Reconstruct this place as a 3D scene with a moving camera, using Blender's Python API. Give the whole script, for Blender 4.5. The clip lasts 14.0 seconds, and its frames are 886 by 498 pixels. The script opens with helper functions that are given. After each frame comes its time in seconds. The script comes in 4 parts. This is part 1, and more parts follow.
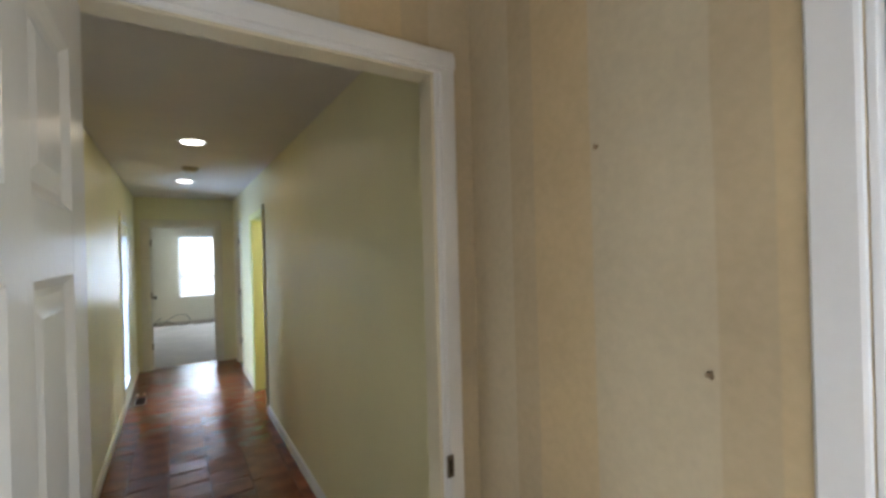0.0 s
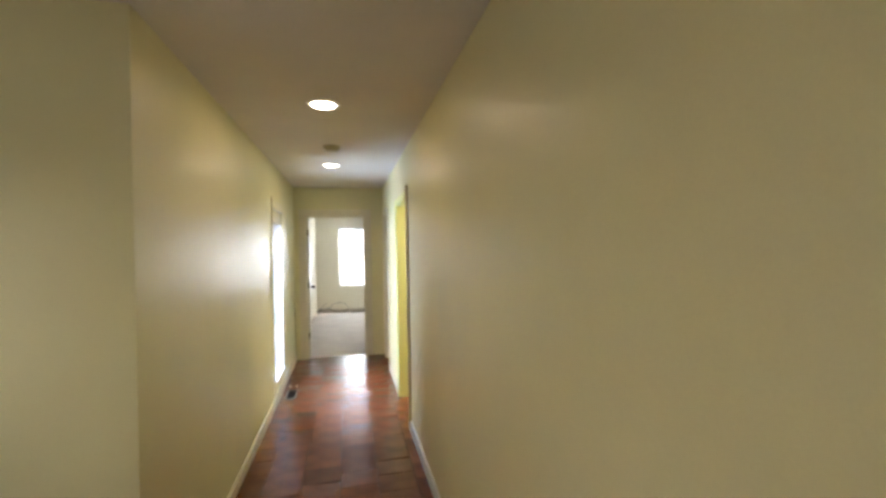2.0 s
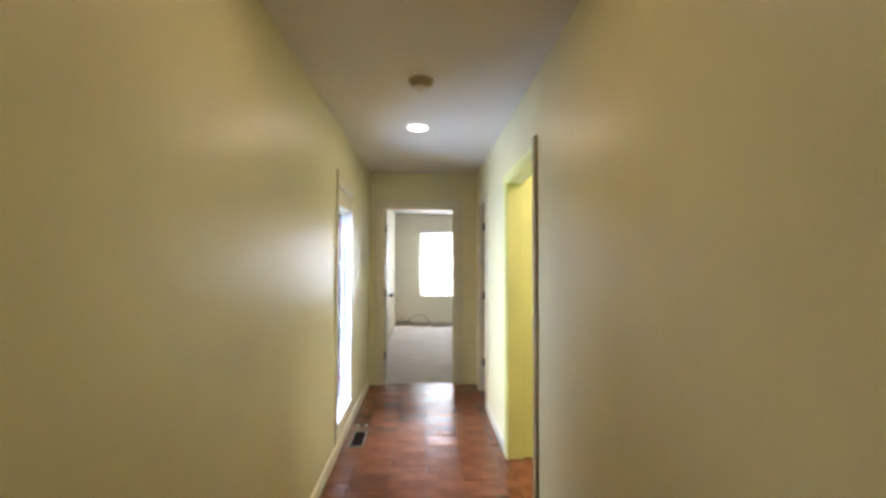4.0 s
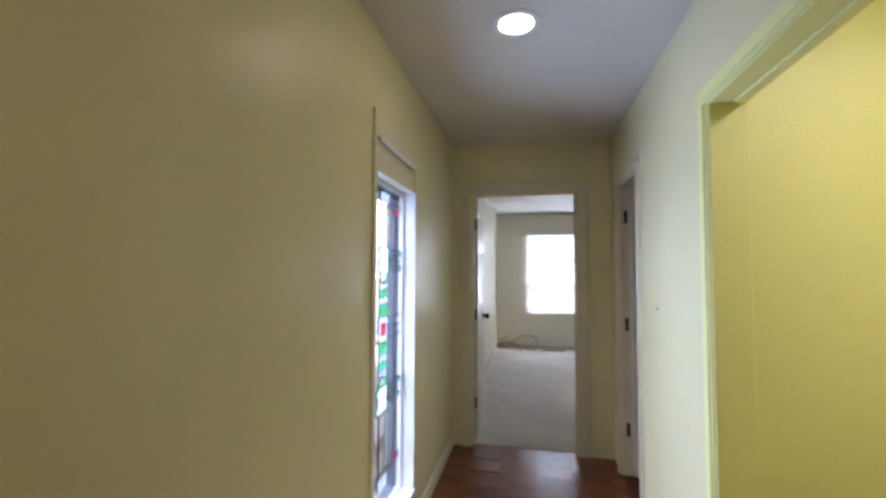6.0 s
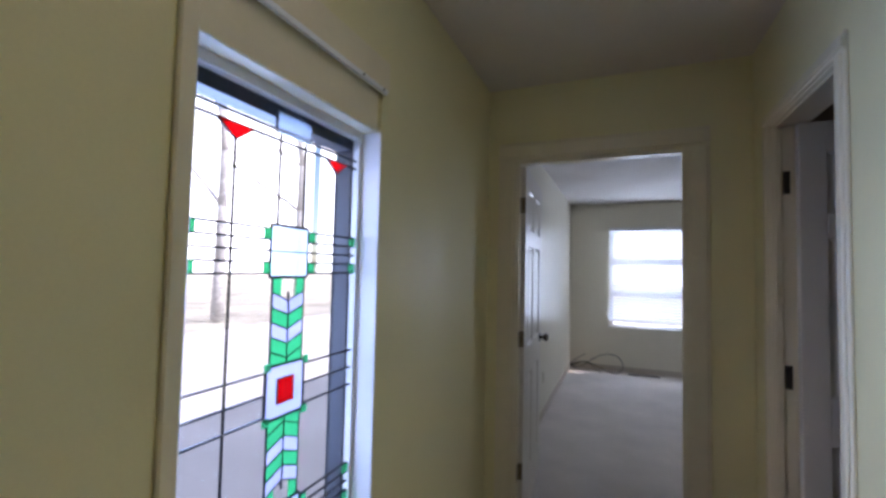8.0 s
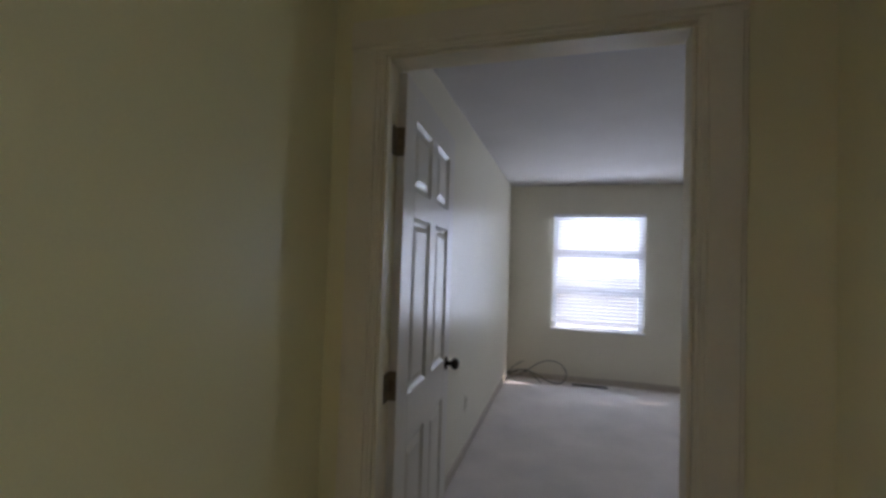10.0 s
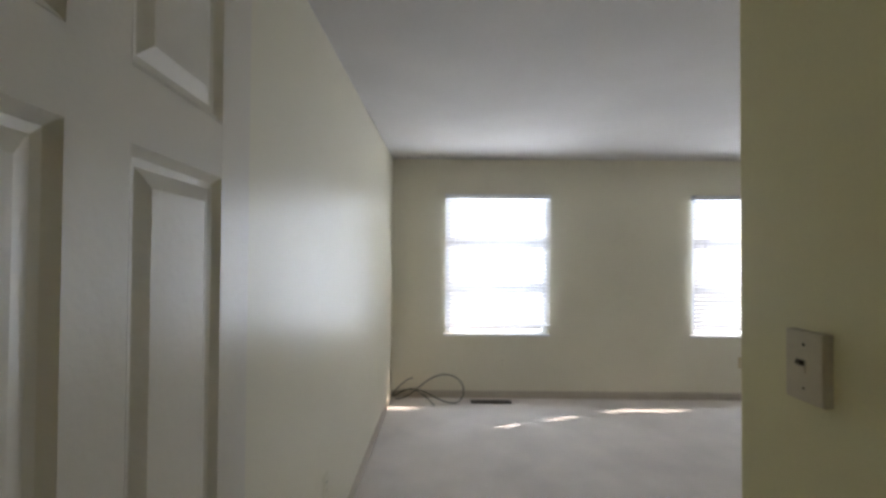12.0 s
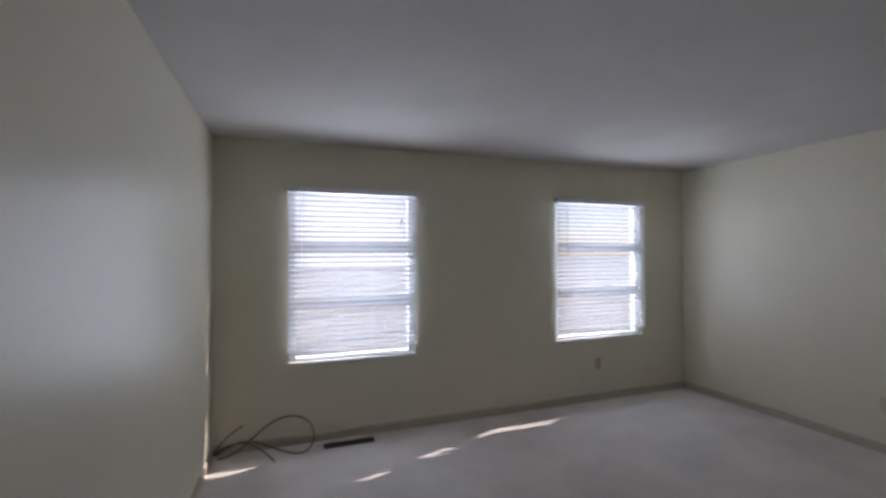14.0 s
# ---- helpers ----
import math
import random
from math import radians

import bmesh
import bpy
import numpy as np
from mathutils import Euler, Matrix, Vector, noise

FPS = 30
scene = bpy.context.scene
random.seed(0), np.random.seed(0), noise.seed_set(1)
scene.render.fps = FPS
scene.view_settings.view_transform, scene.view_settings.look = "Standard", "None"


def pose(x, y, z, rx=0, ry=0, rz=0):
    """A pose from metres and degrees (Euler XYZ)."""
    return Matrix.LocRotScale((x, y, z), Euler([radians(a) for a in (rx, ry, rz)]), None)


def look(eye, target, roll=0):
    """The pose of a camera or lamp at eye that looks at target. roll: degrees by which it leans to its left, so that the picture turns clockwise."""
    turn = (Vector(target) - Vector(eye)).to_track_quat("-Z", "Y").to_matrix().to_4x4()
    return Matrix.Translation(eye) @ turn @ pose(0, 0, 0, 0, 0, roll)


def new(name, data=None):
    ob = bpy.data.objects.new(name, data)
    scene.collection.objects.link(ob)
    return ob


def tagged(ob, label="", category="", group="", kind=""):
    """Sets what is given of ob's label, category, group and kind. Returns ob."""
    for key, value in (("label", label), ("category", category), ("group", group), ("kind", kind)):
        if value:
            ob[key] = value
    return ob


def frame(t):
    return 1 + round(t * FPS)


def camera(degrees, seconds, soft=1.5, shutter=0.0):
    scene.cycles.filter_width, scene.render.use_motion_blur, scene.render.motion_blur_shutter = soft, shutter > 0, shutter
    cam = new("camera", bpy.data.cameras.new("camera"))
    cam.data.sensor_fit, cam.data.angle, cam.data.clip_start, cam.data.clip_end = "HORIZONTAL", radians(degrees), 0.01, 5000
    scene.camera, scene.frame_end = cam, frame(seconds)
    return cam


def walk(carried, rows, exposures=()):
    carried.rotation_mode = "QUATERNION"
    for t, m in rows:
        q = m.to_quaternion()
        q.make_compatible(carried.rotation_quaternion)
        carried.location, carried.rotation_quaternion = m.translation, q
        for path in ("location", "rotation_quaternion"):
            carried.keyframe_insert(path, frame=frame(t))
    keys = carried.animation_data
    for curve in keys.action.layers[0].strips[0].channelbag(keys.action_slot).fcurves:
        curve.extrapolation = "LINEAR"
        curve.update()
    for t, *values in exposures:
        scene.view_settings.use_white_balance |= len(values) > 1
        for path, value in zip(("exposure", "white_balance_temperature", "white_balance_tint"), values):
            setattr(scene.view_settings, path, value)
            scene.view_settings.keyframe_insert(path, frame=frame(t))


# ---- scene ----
cam = camera(92.1, 14.0, soft=3.2)
PATH = [
    (0, (0.075, -7.296, 1.599), (1.134, -5.599, 1.601), -1.5),
    (0.5, (0.167, -7.119, 1.587), (1.044, -5.322, 1.593), -0.3),
    (1, (0.21, -6.895, 1.589), (0.895, -5.016, 1.578), 0.7),
    (1.5, (0.248, -6.639, 1.577), (0.779, -4.711, 1.56), 0.6),
    (2, (0.317, -6.345, 1.568), (0.754, -4.393, 1.557), -1.0),
    (4.5, (0.215, -4.585, 1.414), (0.181, -2.587, 1.475), 0.3),
    (5, (0.21, -4.206, 1.424), (0.049, -2.214, 1.491), -0.1),
    (5.5, (0.215, -3.831, 1.412), (-0.068, -1.853, 1.498), 0.3),
    (6, (0.232, -3.48, 1.421), (-0.181, -1.525, 1.516), 0.3),
    (6.5, (0.242, -3.178, 1.432), (-0.301, -1.255, 1.528), 0.6),
    (7, (0.234, -2.879, 1.422), (-0.423, -0.991, 1.511), 1.1),
    (7.5, (0.246, -2.598, 1.432), (-0.492, -0.741, 1.523), 1.4),
    (8, (0.276, -2.306, 1.431), (-0.494, -0.462, 1.522), 1.3),
    (8.5, (0.27, -2.032, 1.42), (-0.463, -0.174, 1.517), 1.5),
    (9, (0.269, -1.741, 1.43), (-0.423, 0.133, 1.518), 2.2),
    (11.5, (0.197, -0.218, 1.427), (0.022, 1.774, 1.459), 0.2),
    (12, (0.116, 0.054, 1.449), (0.104, 2.054, 1.481), 0.4),
    (12.5, (0.078, 0.290, 1.517), (0.239, 2.283, 1.531), 0.6),
    (13, (0.081, 0.509, 1.53), (0.425, 2.479, 1.549), 0.3),
    (13.5, (0.104, 0.654, 1.534), (0.627, 2.584, 1.567), -0.3),
    (14, (0.13, 0.779, 1.504), (0.803, 2.662, 1.539), -0.4),
]
EXPOSURES = [(0, 1.5, 6250, 13), (0.7, 1.85, 6550, 13), (1.5, 2.12, 7000, 15), (2.2, 2.1, 7350, 18), (4.5, 1.82, 7100, 19), (6, 1.22, 6600, 23), (7.5, 0.84, 6150, 25),
             (8.5, 0.26, 6000, 27), (9, 0.02, 5950, 29), (11.5, 0.95, 7100, 19), (12.5, 0.74, 7000, 19), (13.5, 0.22, 6750, 23), (14, -0.04, 6650, 24)]
walk(cam, [(t, look(e, g, r)) for t, e, g, r in PATH], EXPOSURES)

# ---- light ----
SUN_DIR = Vector((1.0, 0.355, 0.82)).normalized()
world = bpy.data.worlds.new("world")
scene.world = world
world.use_nodes = True
wn = world.node_tree
sky = wn.nodes.new("ShaderNodeTexSky")
sky.sky_type = "NISHITA"
sky.sun_disc = False
sky.sun_elevation = radians(37.7)
sky.sun_rotation = radians(70.5)
wn.nodes["Background"].inputs["Strength"].default_value = 0.15
wn.links.new(sky.outputs[0], wn.nodes["Background"].inputs["Color"])

sun = new("sun", bpy.data.lights.new("sun", "SUN"))
sun.data.energy, sun.data.angle, sun.data.color = 5.0, radians(0.5), (1.0, 0.95, 0.87)
sun.matrix_world = look(SUN_DIR * 30, (0, 0, 0))


def area_lamp(name, m, w, h, watts, color, shape="RECTANGLE"):
    lamp = new(name, bpy.data.lights.new(name, "AREA"))
    lamp.data.shape, lamp.data.size, lamp.data.size_y = shape, w, h
    lamp.data.energy, lamp.data.color = watts, color
    lamp.matrix_world = m
    return lamp


WARM = (1.0, 0.80, 0.50)
DAY = (0.68, 0.84, 1.0)
LAMPS = [(0.19, -3.665), (0.168, -1.735)]
for lx, ly in LAMPS:
    area_lamp("downlight_beam", pose(lx, ly, 2.432), 0.12, 0.12, 0.40, WARM, "DISK")
# unseen lamp added under the ceiling to brighten the yellow room
area_lamp("yellow_room_added_light", pose(1.5, -2.7, 2.40), 0.35, 0.35, 5.2, (1.0, 0.97, 0.88), "DISK")
# daylight in the window openings, outside the panes
for wx in (0.6425, 3.17):
    area_lamp("window_daylight", look((wx, 4.72, 1.40), (wx, 0, 1.30)), 1.0, 1.4, 44.0, DAY)
area_lamp("hall_window_daylight", look((-0.98, -1.36, 1.10), (1, -1.75, 0.85)), 0.6, 1.35, 23.0, (0.36, 0.58, 1.0))
area_lamp("front_window_daylight", look((1.05, -7.75, 1.35), (0, -7.75, 1.3)), 1.1, 1.5, 2.8, DAY)
# fill lamp outside an added entry window that is never in view
area_lamp("vestibule_fill_light", look((-2.05, -5.5, 1.45), (0, -5.5, 1.3)), 0.5, 0.9, 0.9, DAY)
# fill lamp for the papered wall, outside an added left window
area_lamp("front_left_fill_light", look((-2.05, -8.1, 1.35), (0, -7.6, 1.3)), 1.0, 1.4, 4.2, (0.54, 0.75, 1.0))


# ---- materials ----
def mat_new(name):
    m = bpy.data.materials.new(name)
    m.use_nodes = True
    return m, m.node_tree.nodes, m.node_tree.links, m.node_tree.nodes["Principled BSDF"]


def surface(name, color, rough=0.5, metal=0.0, spread=0.06, scale=3.0, fine=120.0, bump=0.02, rough_spread=0.08, random_hue=0.0, coat=0.0, relief=0.35):
    """A painted, printed or bare surface with broad mottling, fine grain and relief."""
    m, n, l, b = mat_new(name)
    tc = n.new("ShaderNodeTexCoord")
    big = n.new("ShaderNodeTexNoise")
    big.inputs["Scale"].default_value, big.inputs["Detail"].default_value = scale, 5
    l.new(tc.outputs["Object"], big.inputs["Vector"])
    small = n.new("ShaderNodeTexNoise")
    small.inputs["Scale"].default_value, small.inputs["Detail"].default_value = fine, 3
    l.new(tc.outputs["Object"], small.inputs["Vector"])
    ramp = n.new("ShaderNodeValToRGB")
    e = ramp.color_ramp.elements
    e[0].position, e[1].position = 0.3, 0.72
    e[0].color = (*[max(0, c * (1 - spread)) for c in color], 1)
    e[1].color = (*[min(1, c * (1 + spread)) for c in color], 1)
    mix = n.new("ShaderNodeMath")
    mix.operation = "MULTIPLY_ADD"
    mix.inputs[1].default_value = 0.25
    l.new(small.outputs["Fac"], mix.inputs[0])
    sub = n.new("ShaderNodeMath")
    sub.operation = "SUBTRACT"
    sub.inputs[1].default_value = 0.125
    l.new(big.outputs["Fac"], sub.inputs[0])
    l.new(sub.outputs[0], mix.inputs[2])
    l.new(mix.outputs[0], ramp.inputs["Fac"])
    out = ramp.outputs["Color"]
    if random_hue:
        info = n.new("ShaderNodeObjectInfo")
        hsv = n.new("ShaderNodeHueSaturation")
        mr = n.new("ShaderNodeMapRange")
        mr.inputs["To Min"].default_value, mr.inputs["To Max"].default_value = 1 - random_hue, 1 + random_hue
        l.new(info.outputs["Random"], mr.inputs["Value"])
        l.new(mr.outputs[0], hsv.inputs["Value"])
        l.new(out, hsv.inputs["Color"])
        out = hsv.outputs["Color"]
    l.new(out, b.inputs["Base Color"])
    rr = n.new("ShaderNodeMapRange")
    rr.inputs["To Min"].default_value, rr.inputs["To Max"].default_value = max(0.02, rough - rough_spread), min(1, rough + rough_spread)
    l.new(big.outputs["Fac"], rr.inputs["Value"])
    l.new(rr.outputs[0], b.inputs["Roughness"])
    b.inputs["Metallic"].default_value = metal
    b.inputs["Coat Weight"].default_value = coat
    if bump:
        bp = n.new("ShaderNodeBump")
        bp.inputs["Strength"].default_value, bp.inputs["Distance"].default_value = relief, bump
        l.new(small.outputs["Fac"], bp.inputs["Height"])
        l.new(bp.outputs["Normal"], b.inputs["Normal"])
    return m


HALL_PAINT = surface("hall_cream_paint", (0.735, 0.675, 0.40), 0.39, spread=0.05, scale=1.6, fine=150, bump=0.004, relief=0.07)
BED_PAINT = surface("bedroom_cream_paint", (0.72, 0.68, 0.55), 0.38, spread=0.04, scale=1.4, fine=150, bump=0.004, relief=0.07)
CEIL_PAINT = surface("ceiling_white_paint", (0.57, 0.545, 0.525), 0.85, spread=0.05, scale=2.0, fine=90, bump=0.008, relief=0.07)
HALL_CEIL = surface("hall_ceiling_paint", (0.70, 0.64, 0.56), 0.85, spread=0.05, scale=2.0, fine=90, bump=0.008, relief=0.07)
TRIM_PAINT = surface("trim_white_paint", (0.78, 0.775, 0.755), 0.33, spread=0.04, scale=5, fine=60, bump=0.002)
CASING_PAINT = surface("casing_cream_paint", (0.72, 0.65, 0.48), 0.38, spread=0.05, scale=5, fine=60, bump=0.002)
DOOR_PAINT = surface("door_white_paint", (0.66, 0.62, 0.55), 0.32, spread=0.03, scale=4, fine=70, bump=0.002)
YELLOW_PAINT = surface("lemon_yellow_paint", (0.80, 0.79, 0.345), 0.45, spread=0.04, scale=2, fine=120, bump=0.004)
# the unlit side room's darkness is put into this brown paint
ROOM_GLOOM = surface("unlit_room_gloom_paint", (0.42, 0.33, 0.22), 0.6, spread=0.1, scale=2)
# blue outer paint taken to near-black, the reveal's shade in its colour
EXTERIOR = surface("exterior_shade_blue_paint", (0.010, 0.012, 0.024), 0.5, spread=0.08, scale=4, bump=0.002, relief=0.1)
CARPET = surface("grey_beige_carpet", (0.77, 0.715, 0.675), 0.98, spread=0.10, scale=2.2, fine=420, bump=0.02, rough_spread=0.02)
TILE = surface("terracotta_glazed_tile", (0.20, 0.060, 0.027), 0.17, spread=0.28, scale=7, fine=60, bump=0.006, rough_spread=0.10, random_hue=0.24)
GROUT = surface("dark_brown_grout", (0.135, 0.050, 0.028), 0.45, spread=0.2, scale=20, bump=0.01)
TAN_TRIM = surface("tan_casing_finish", (0.42, 0.34, 0.20), 0.45, spread=0.12, scale=6, bump=0.003)
BASE_TAN = surface("taupe_baseboard_paint", (0.48, 0.42, 0.34), 0.45, spread=0.06, scale=6, bump=0.002)
BROWN_METAL = surface("dark_brown_metal", (0.035, 0.025, 0.02), 0.45, 0.6, spread=0.2, scale=30, bump=0.001)
BRONZE = surface("oil_rubbed_bronze", (0.06, 0.045, 0.035), 0.35, 0.9, spread=0.3, scale=40, bump=0.001)
GREY_METAL = surface("tarnished_hinge_metal", (0.20, 0.16, 0.11), 0.4, 0.9, spread=0.3, scale=40, bump=0.001)
LEAD = surface("black_lead_came", (0.015, 0.015, 0.017), 0.5, 0.5, spread=0.3, scale=60, bump=0.001)
PLASTIC = surface("ivory_plastic", (0.62, 0.56, 0.42), 0.38, spread=0.04, scale=20, bump=0)
TAN_PLASTIC = surface("yellowed_plastic", (0.52, 0.43, 0.24), 0.45, spread=0.06, scale=20, bump=0)
SWITCH_PLASTIC = surface("beige_painted_plate", (0.55, 0.48, 0.34), 0.4, spread=0.06, scale=20, bump=0)
RIM_METAL = surface("scuffed_grey_metal", (0.36, 0.33, 0.30), 0.4, 0.5, spread=0.15, scale=30, bump=0.001)
HOLE_BROWN = surface("torn_brown_plaster", (0.24, 0.16, 0.085), 0.8, spread=0.3, scale=60, bump=0.004)
VINYL = surface("white_vinyl_frame", (0.78, 0.79, 0.82), 0.35, spread=0.03, scale=6, bump=0)
CABLE_MAT = surface("dark_green_cable_sheath", (0.05, 0.055, 0.045), 0.5, spread=0.25, scale=30, bump=0)
BARK = surface("grey_bark", (0.48, 0.46, 0.45), 0.9, spread=0.35, scale=9, fine=60, bump=0.03)
LEAF = surface("olive_leaves", (0.10, 0.13, 0.04), 0.6, spread=0.4, scale=2, bump=0)
GROUND = surface("dry_grass_ground", (0.44, 0.41, 0.34), 0.95, spread=0.35, scale=0.6, fine=9, bump=0.05)
ROAD = surface("pale_concrete_drive", (0.62, 0.60, 0.59), 0.85, spread=0.12, scale=1.0, fine=40, bump=0.01)
SIDING = surface("weathered_siding", (0.35, 0.33, 0.30), 0.8, spread=0.15, scale=2)


def wallpaper(axis, phase):
    m, n, l, b = mat_new("striped_tan_wallpaper")
    tc = n.new("ShaderNodeTexCoord")
    sep = n.new("ShaderNodeSeparateXYZ")
    l.new(tc.outputs["Object"], sep.inputs[0])
    wob = n.new("ShaderNodeTexNoise")
    wob.inputs["Scale"].default_value = 2.0
    l.new(tc.outputs["Object"], wob.inputs["Vector"])
    add = n.new("ShaderNodeMath")
    add.operation = "MULTIPLY_ADD"
    add.inputs[1].default_value = 0.012
    l.new(wob.outputs["Fac"], add.inputs[0])
    l.new(sep.outputs[axis], add.inputs[2])
    per = n.new("ShaderNodeMath")
    per.operation = "MULTIPLY_ADD"
    per.inputs[1].default_value, per.inputs[2].default_value = 1 / 0.46, phase
    l.new(add.outputs[0], per.inputs[0])
    fra = n.new("ShaderNodeMath")
    fra.operation = "FRACT"
    l.new(per.outputs[0], fra.inputs[0])
    ramp = n.new("ShaderNodeValToRGB")
    pale, warm, tan = (0.55, 0.465, 0.31, 1), (0.57, 0.44, 0.25, 1), (0.50, 0.40, 0.245, 1)
    e = ramp.color_ramp.elements
    e[0].position, e[0].color = 0.0, tan
    e[1].position, e[1].color = 0.012, pale
    for x, c in ((0.488, pale), (0.50, warm), (0.83, warm), (0.84, tan)):
        k = e.new(x)
        k.color = c
    l.new(fra.outputs[0], ramp.inputs["Fac"])
    weave = n.new("ShaderNodeTexNoise")
    weave.inputs["Scale"].default_value, weave.inputs["Detail"].default_value = 55, 6
    l.new(tc.outputs["Object"], weave.inputs["Vector"])
    stain = n.new("ShaderNodeTexNoise")
    stain.inputs["Scale"].default_value, stain.inputs["Detail"].default_value = 3.5, 6
    l.new(tc.outputs["Object"], stain.inputs["Vector"])
    val = n.new("ShaderNodeMapRange")
    val.inputs["From Min"].default_value, val.inputs["From Max"].default_value = 0.3, 0.7
    val.inputs["To Min"].default_value, val.inputs["To Max"].default_value = 0.86, 1.10
    mixn = n.new("ShaderNodeMath")
    mixn.operation = "MULTIPLY_ADD"
    mixn.inputs[1].default_value = 0.35
    l.new(weave.outputs["Fac"], mixn.inputs[0])
    half = n.new("ShaderNodeMath")
    half.operation = "MULTIPLY"
    half.inputs[1].default_value = 0.65
    l.new(stain.outputs["Fac"], half.inputs[0])
    l.new(half.outputs[0], mixn.inputs[2])
    l.new(mixn.outputs[0], val.inputs["Value"])
    hsv = n.new("ShaderNodeHueSaturation")
    l.new(val.outputs[0], hsv.inputs["Value"])
    l.new(ramp.outputs["Color"], hsv.inputs["Color"])
    l.new(hsv.outputs["Color"], b.inputs["Base Color"])
    b.inputs["Roughness"].default_value = 0.75
    bp = n.new("ShaderNodeBump")
    bp.inputs["Strength"].default_value, bp.inputs["Distance"].default_value = 0.3, 0.004
    l.new(weave.outputs["Fac"], bp.inputs["Height"])
    l.new(bp.outputs["Normal"], b.inputs["Normal"])
    return m


WALLPAPER = wallpaper("X", 0.6)
SIDE_PAPER = wallpaper("Y", 0.133)


def glass(name, color=(1, 1, 1), rough=0.0, tint=0.0):
    """A pane: mostly straight-through, with a coloured share and a gloss on top."""
    m, n, l, b = mat_new(name)
    n.remove(b)
    out = n["Material Output"]
    tr = n.new("ShaderNodeBsdfTransparent")
    tr.inputs["Color"].default_value = (*color, 1)
    gl = n.new("ShaderNodeBsdfGlossy")
    gl.inputs["Roughness"].default_value = max(rough, 0.03)
    lw = n.new("ShaderNodeLayerWeight")
    lw.inputs["Blend"].default_value = 0.5
    pw = n.new("ShaderNodeMath")
    pw.operation = "POWER"
    pw.inputs[1].default_value = 4.0
    l.new(lw.outputs["Facing"], pw.inputs[0])
    fr = n.new("ShaderNodeMath")
    fr.operation = "MULTIPLY_ADD"
    fr.inputs[1].default_value, fr.inputs[2].default_value = 0.5, 0.03
    l.new(pw.outputs[0], fr.inputs[0])
    mx = n.new("ShaderNodeMixShader")
    l.new(fr.outputs[0], mx.inputs[0])
    body = tr.outputs[0]
    if tint:
        tl = n.new("ShaderNodeBsdfTranslucent")
        tl.inputs["Color"].default_value = (*color, 1)
        m2 = n.new("ShaderNodeMixShader")
        m2.inputs[0].default_value = tint
        l.new(tr.outputs[0], m2.inputs[1])
        l.new(tl.outputs[0], m2.inputs[2])
        body = m2.outputs[0]
    l.new(body, mx.inputs[1])
    l.new(gl.outputs[0], mx.inputs[2])
    l.new(mx.outputs[0], out.inputs["Surface"])
    return m


CLEAR = glass("clear_glass", (0.97, 0.98, 0.98))
SEEDY = glass("bevelled_clear_glass", (0.62, 0.66, 0.70), 0.1, 0.35)
GREEN_GLASS = glass("green_art_glass", (0.12, 0.48, 0.26), 0.1, 0.45)
GREY_GLASS = glass("lavender_grey_art_glass", (0.49, 0.48, 0.55), 0.1, 0.45)
RED_GLASS = glass("red_art_glass", (0.85, 0.03, 0.03), 0.1, 0.35)


def slat_material():
    m, n, l, b = mat_new("white_blind_slat")
    b.inputs["Base Color"].default_value = (0.72, 0.72, 0.73, 1)
    b.inputs["Roughness"].default_value = 0.45
    tl = n.new("ShaderNodeBsdfTranslucent")
    tl.inputs["Color"].default_value = (0.75, 0.75, 0.76, 1)
    mx = n.new("ShaderNodeMixShader")
    mx.inputs[0].default_value = 0.38
    l.new(b.outputs[0], mx.inputs[1])
    l.new(tl.outputs[0], mx.inputs[2])
    l.new(mx.outputs[0], n["Material Output"].inputs["Surface"])
    return m


SLAT = slat_material()


def lamp_glow(name, color, strength):
    m, n, l, b = mat_new(name)
    b.inputs["Base Color"].default_value = (0.9, 0.9, 0.9, 1)
    b.inputs["Emission Color"].default_value = (*color, 1)
    b.inputs["Emission Strength"].default_value = strength
    return m


BULB = lamp_glow("lit_lamp_lens", (1.0, 0.93, 0.80), 6.0)


# ---- building helpers ----
def box(bm, x0, y0, z0, x1, y1, z1, bevel=0.0, seg=1):
    m = Matrix.Translation(((x0 + x1) / 2, (y0 + y1) / 2, (z0 + z1) / 2)) @ Matrix.Diagonal((abs(x1 - x0), abs(y1 - y0), abs(z1 - z0), 1))
    made = bmesh.ops.create_cube(bm, size=1.0, matrix=m)["verts"]
    if bevel:
        edges = list({e for v in made for e in v.link_edges})
        bmesh.ops.bevel(bm, geom=edges, offset=bevel, segments=seg, affect="EDGES", profile=0.6)


def tube(bm, r0, r1, m, depth, n=20):
    """A capped cylinder or cone frustum, its axis along z of m, from 0 to depth."""
    bmesh.ops.create_cone(bm, cap_ends=True, segments=n, radius1=r0, radius2=r1, depth=depth, matrix=m @ Matrix.Translation((0, 0, depth / 2)))


def ring(bm, r_in, r_out, z0, z1, cx, cy, n=32):
    rows = []
    for r, z in ((r_in, z0), (r_out, z0), (r_out, z1), (r_in, z1)):
        rows.append([bm.verts.new((cx + r * math.cos(a), cy + r * math.sin(a), z)) for a in [2 * math.pi * i / n for i in range(n)]])
    for k in range(4):
        a, b = rows[k], rows[(k + 1) % 4]
        for i in range(n):
            bm.faces.new((a[i], a[(i + 1) % n], b[(i + 1) % n], b[i]))


def mesh_from(name, bm, *mats, smooth=False):
    bmesh.ops.recalc_face_normals(bm, faces=bm.faces[:])
    me = bpy.data.meshes.new(name)
    bm.to_mesh(me)
    bm.free()
    for mt in mats:
        me.materials.append(mt)
    if smooth:
        for p in me.polygons:
            p.use_smooth = True
    return me


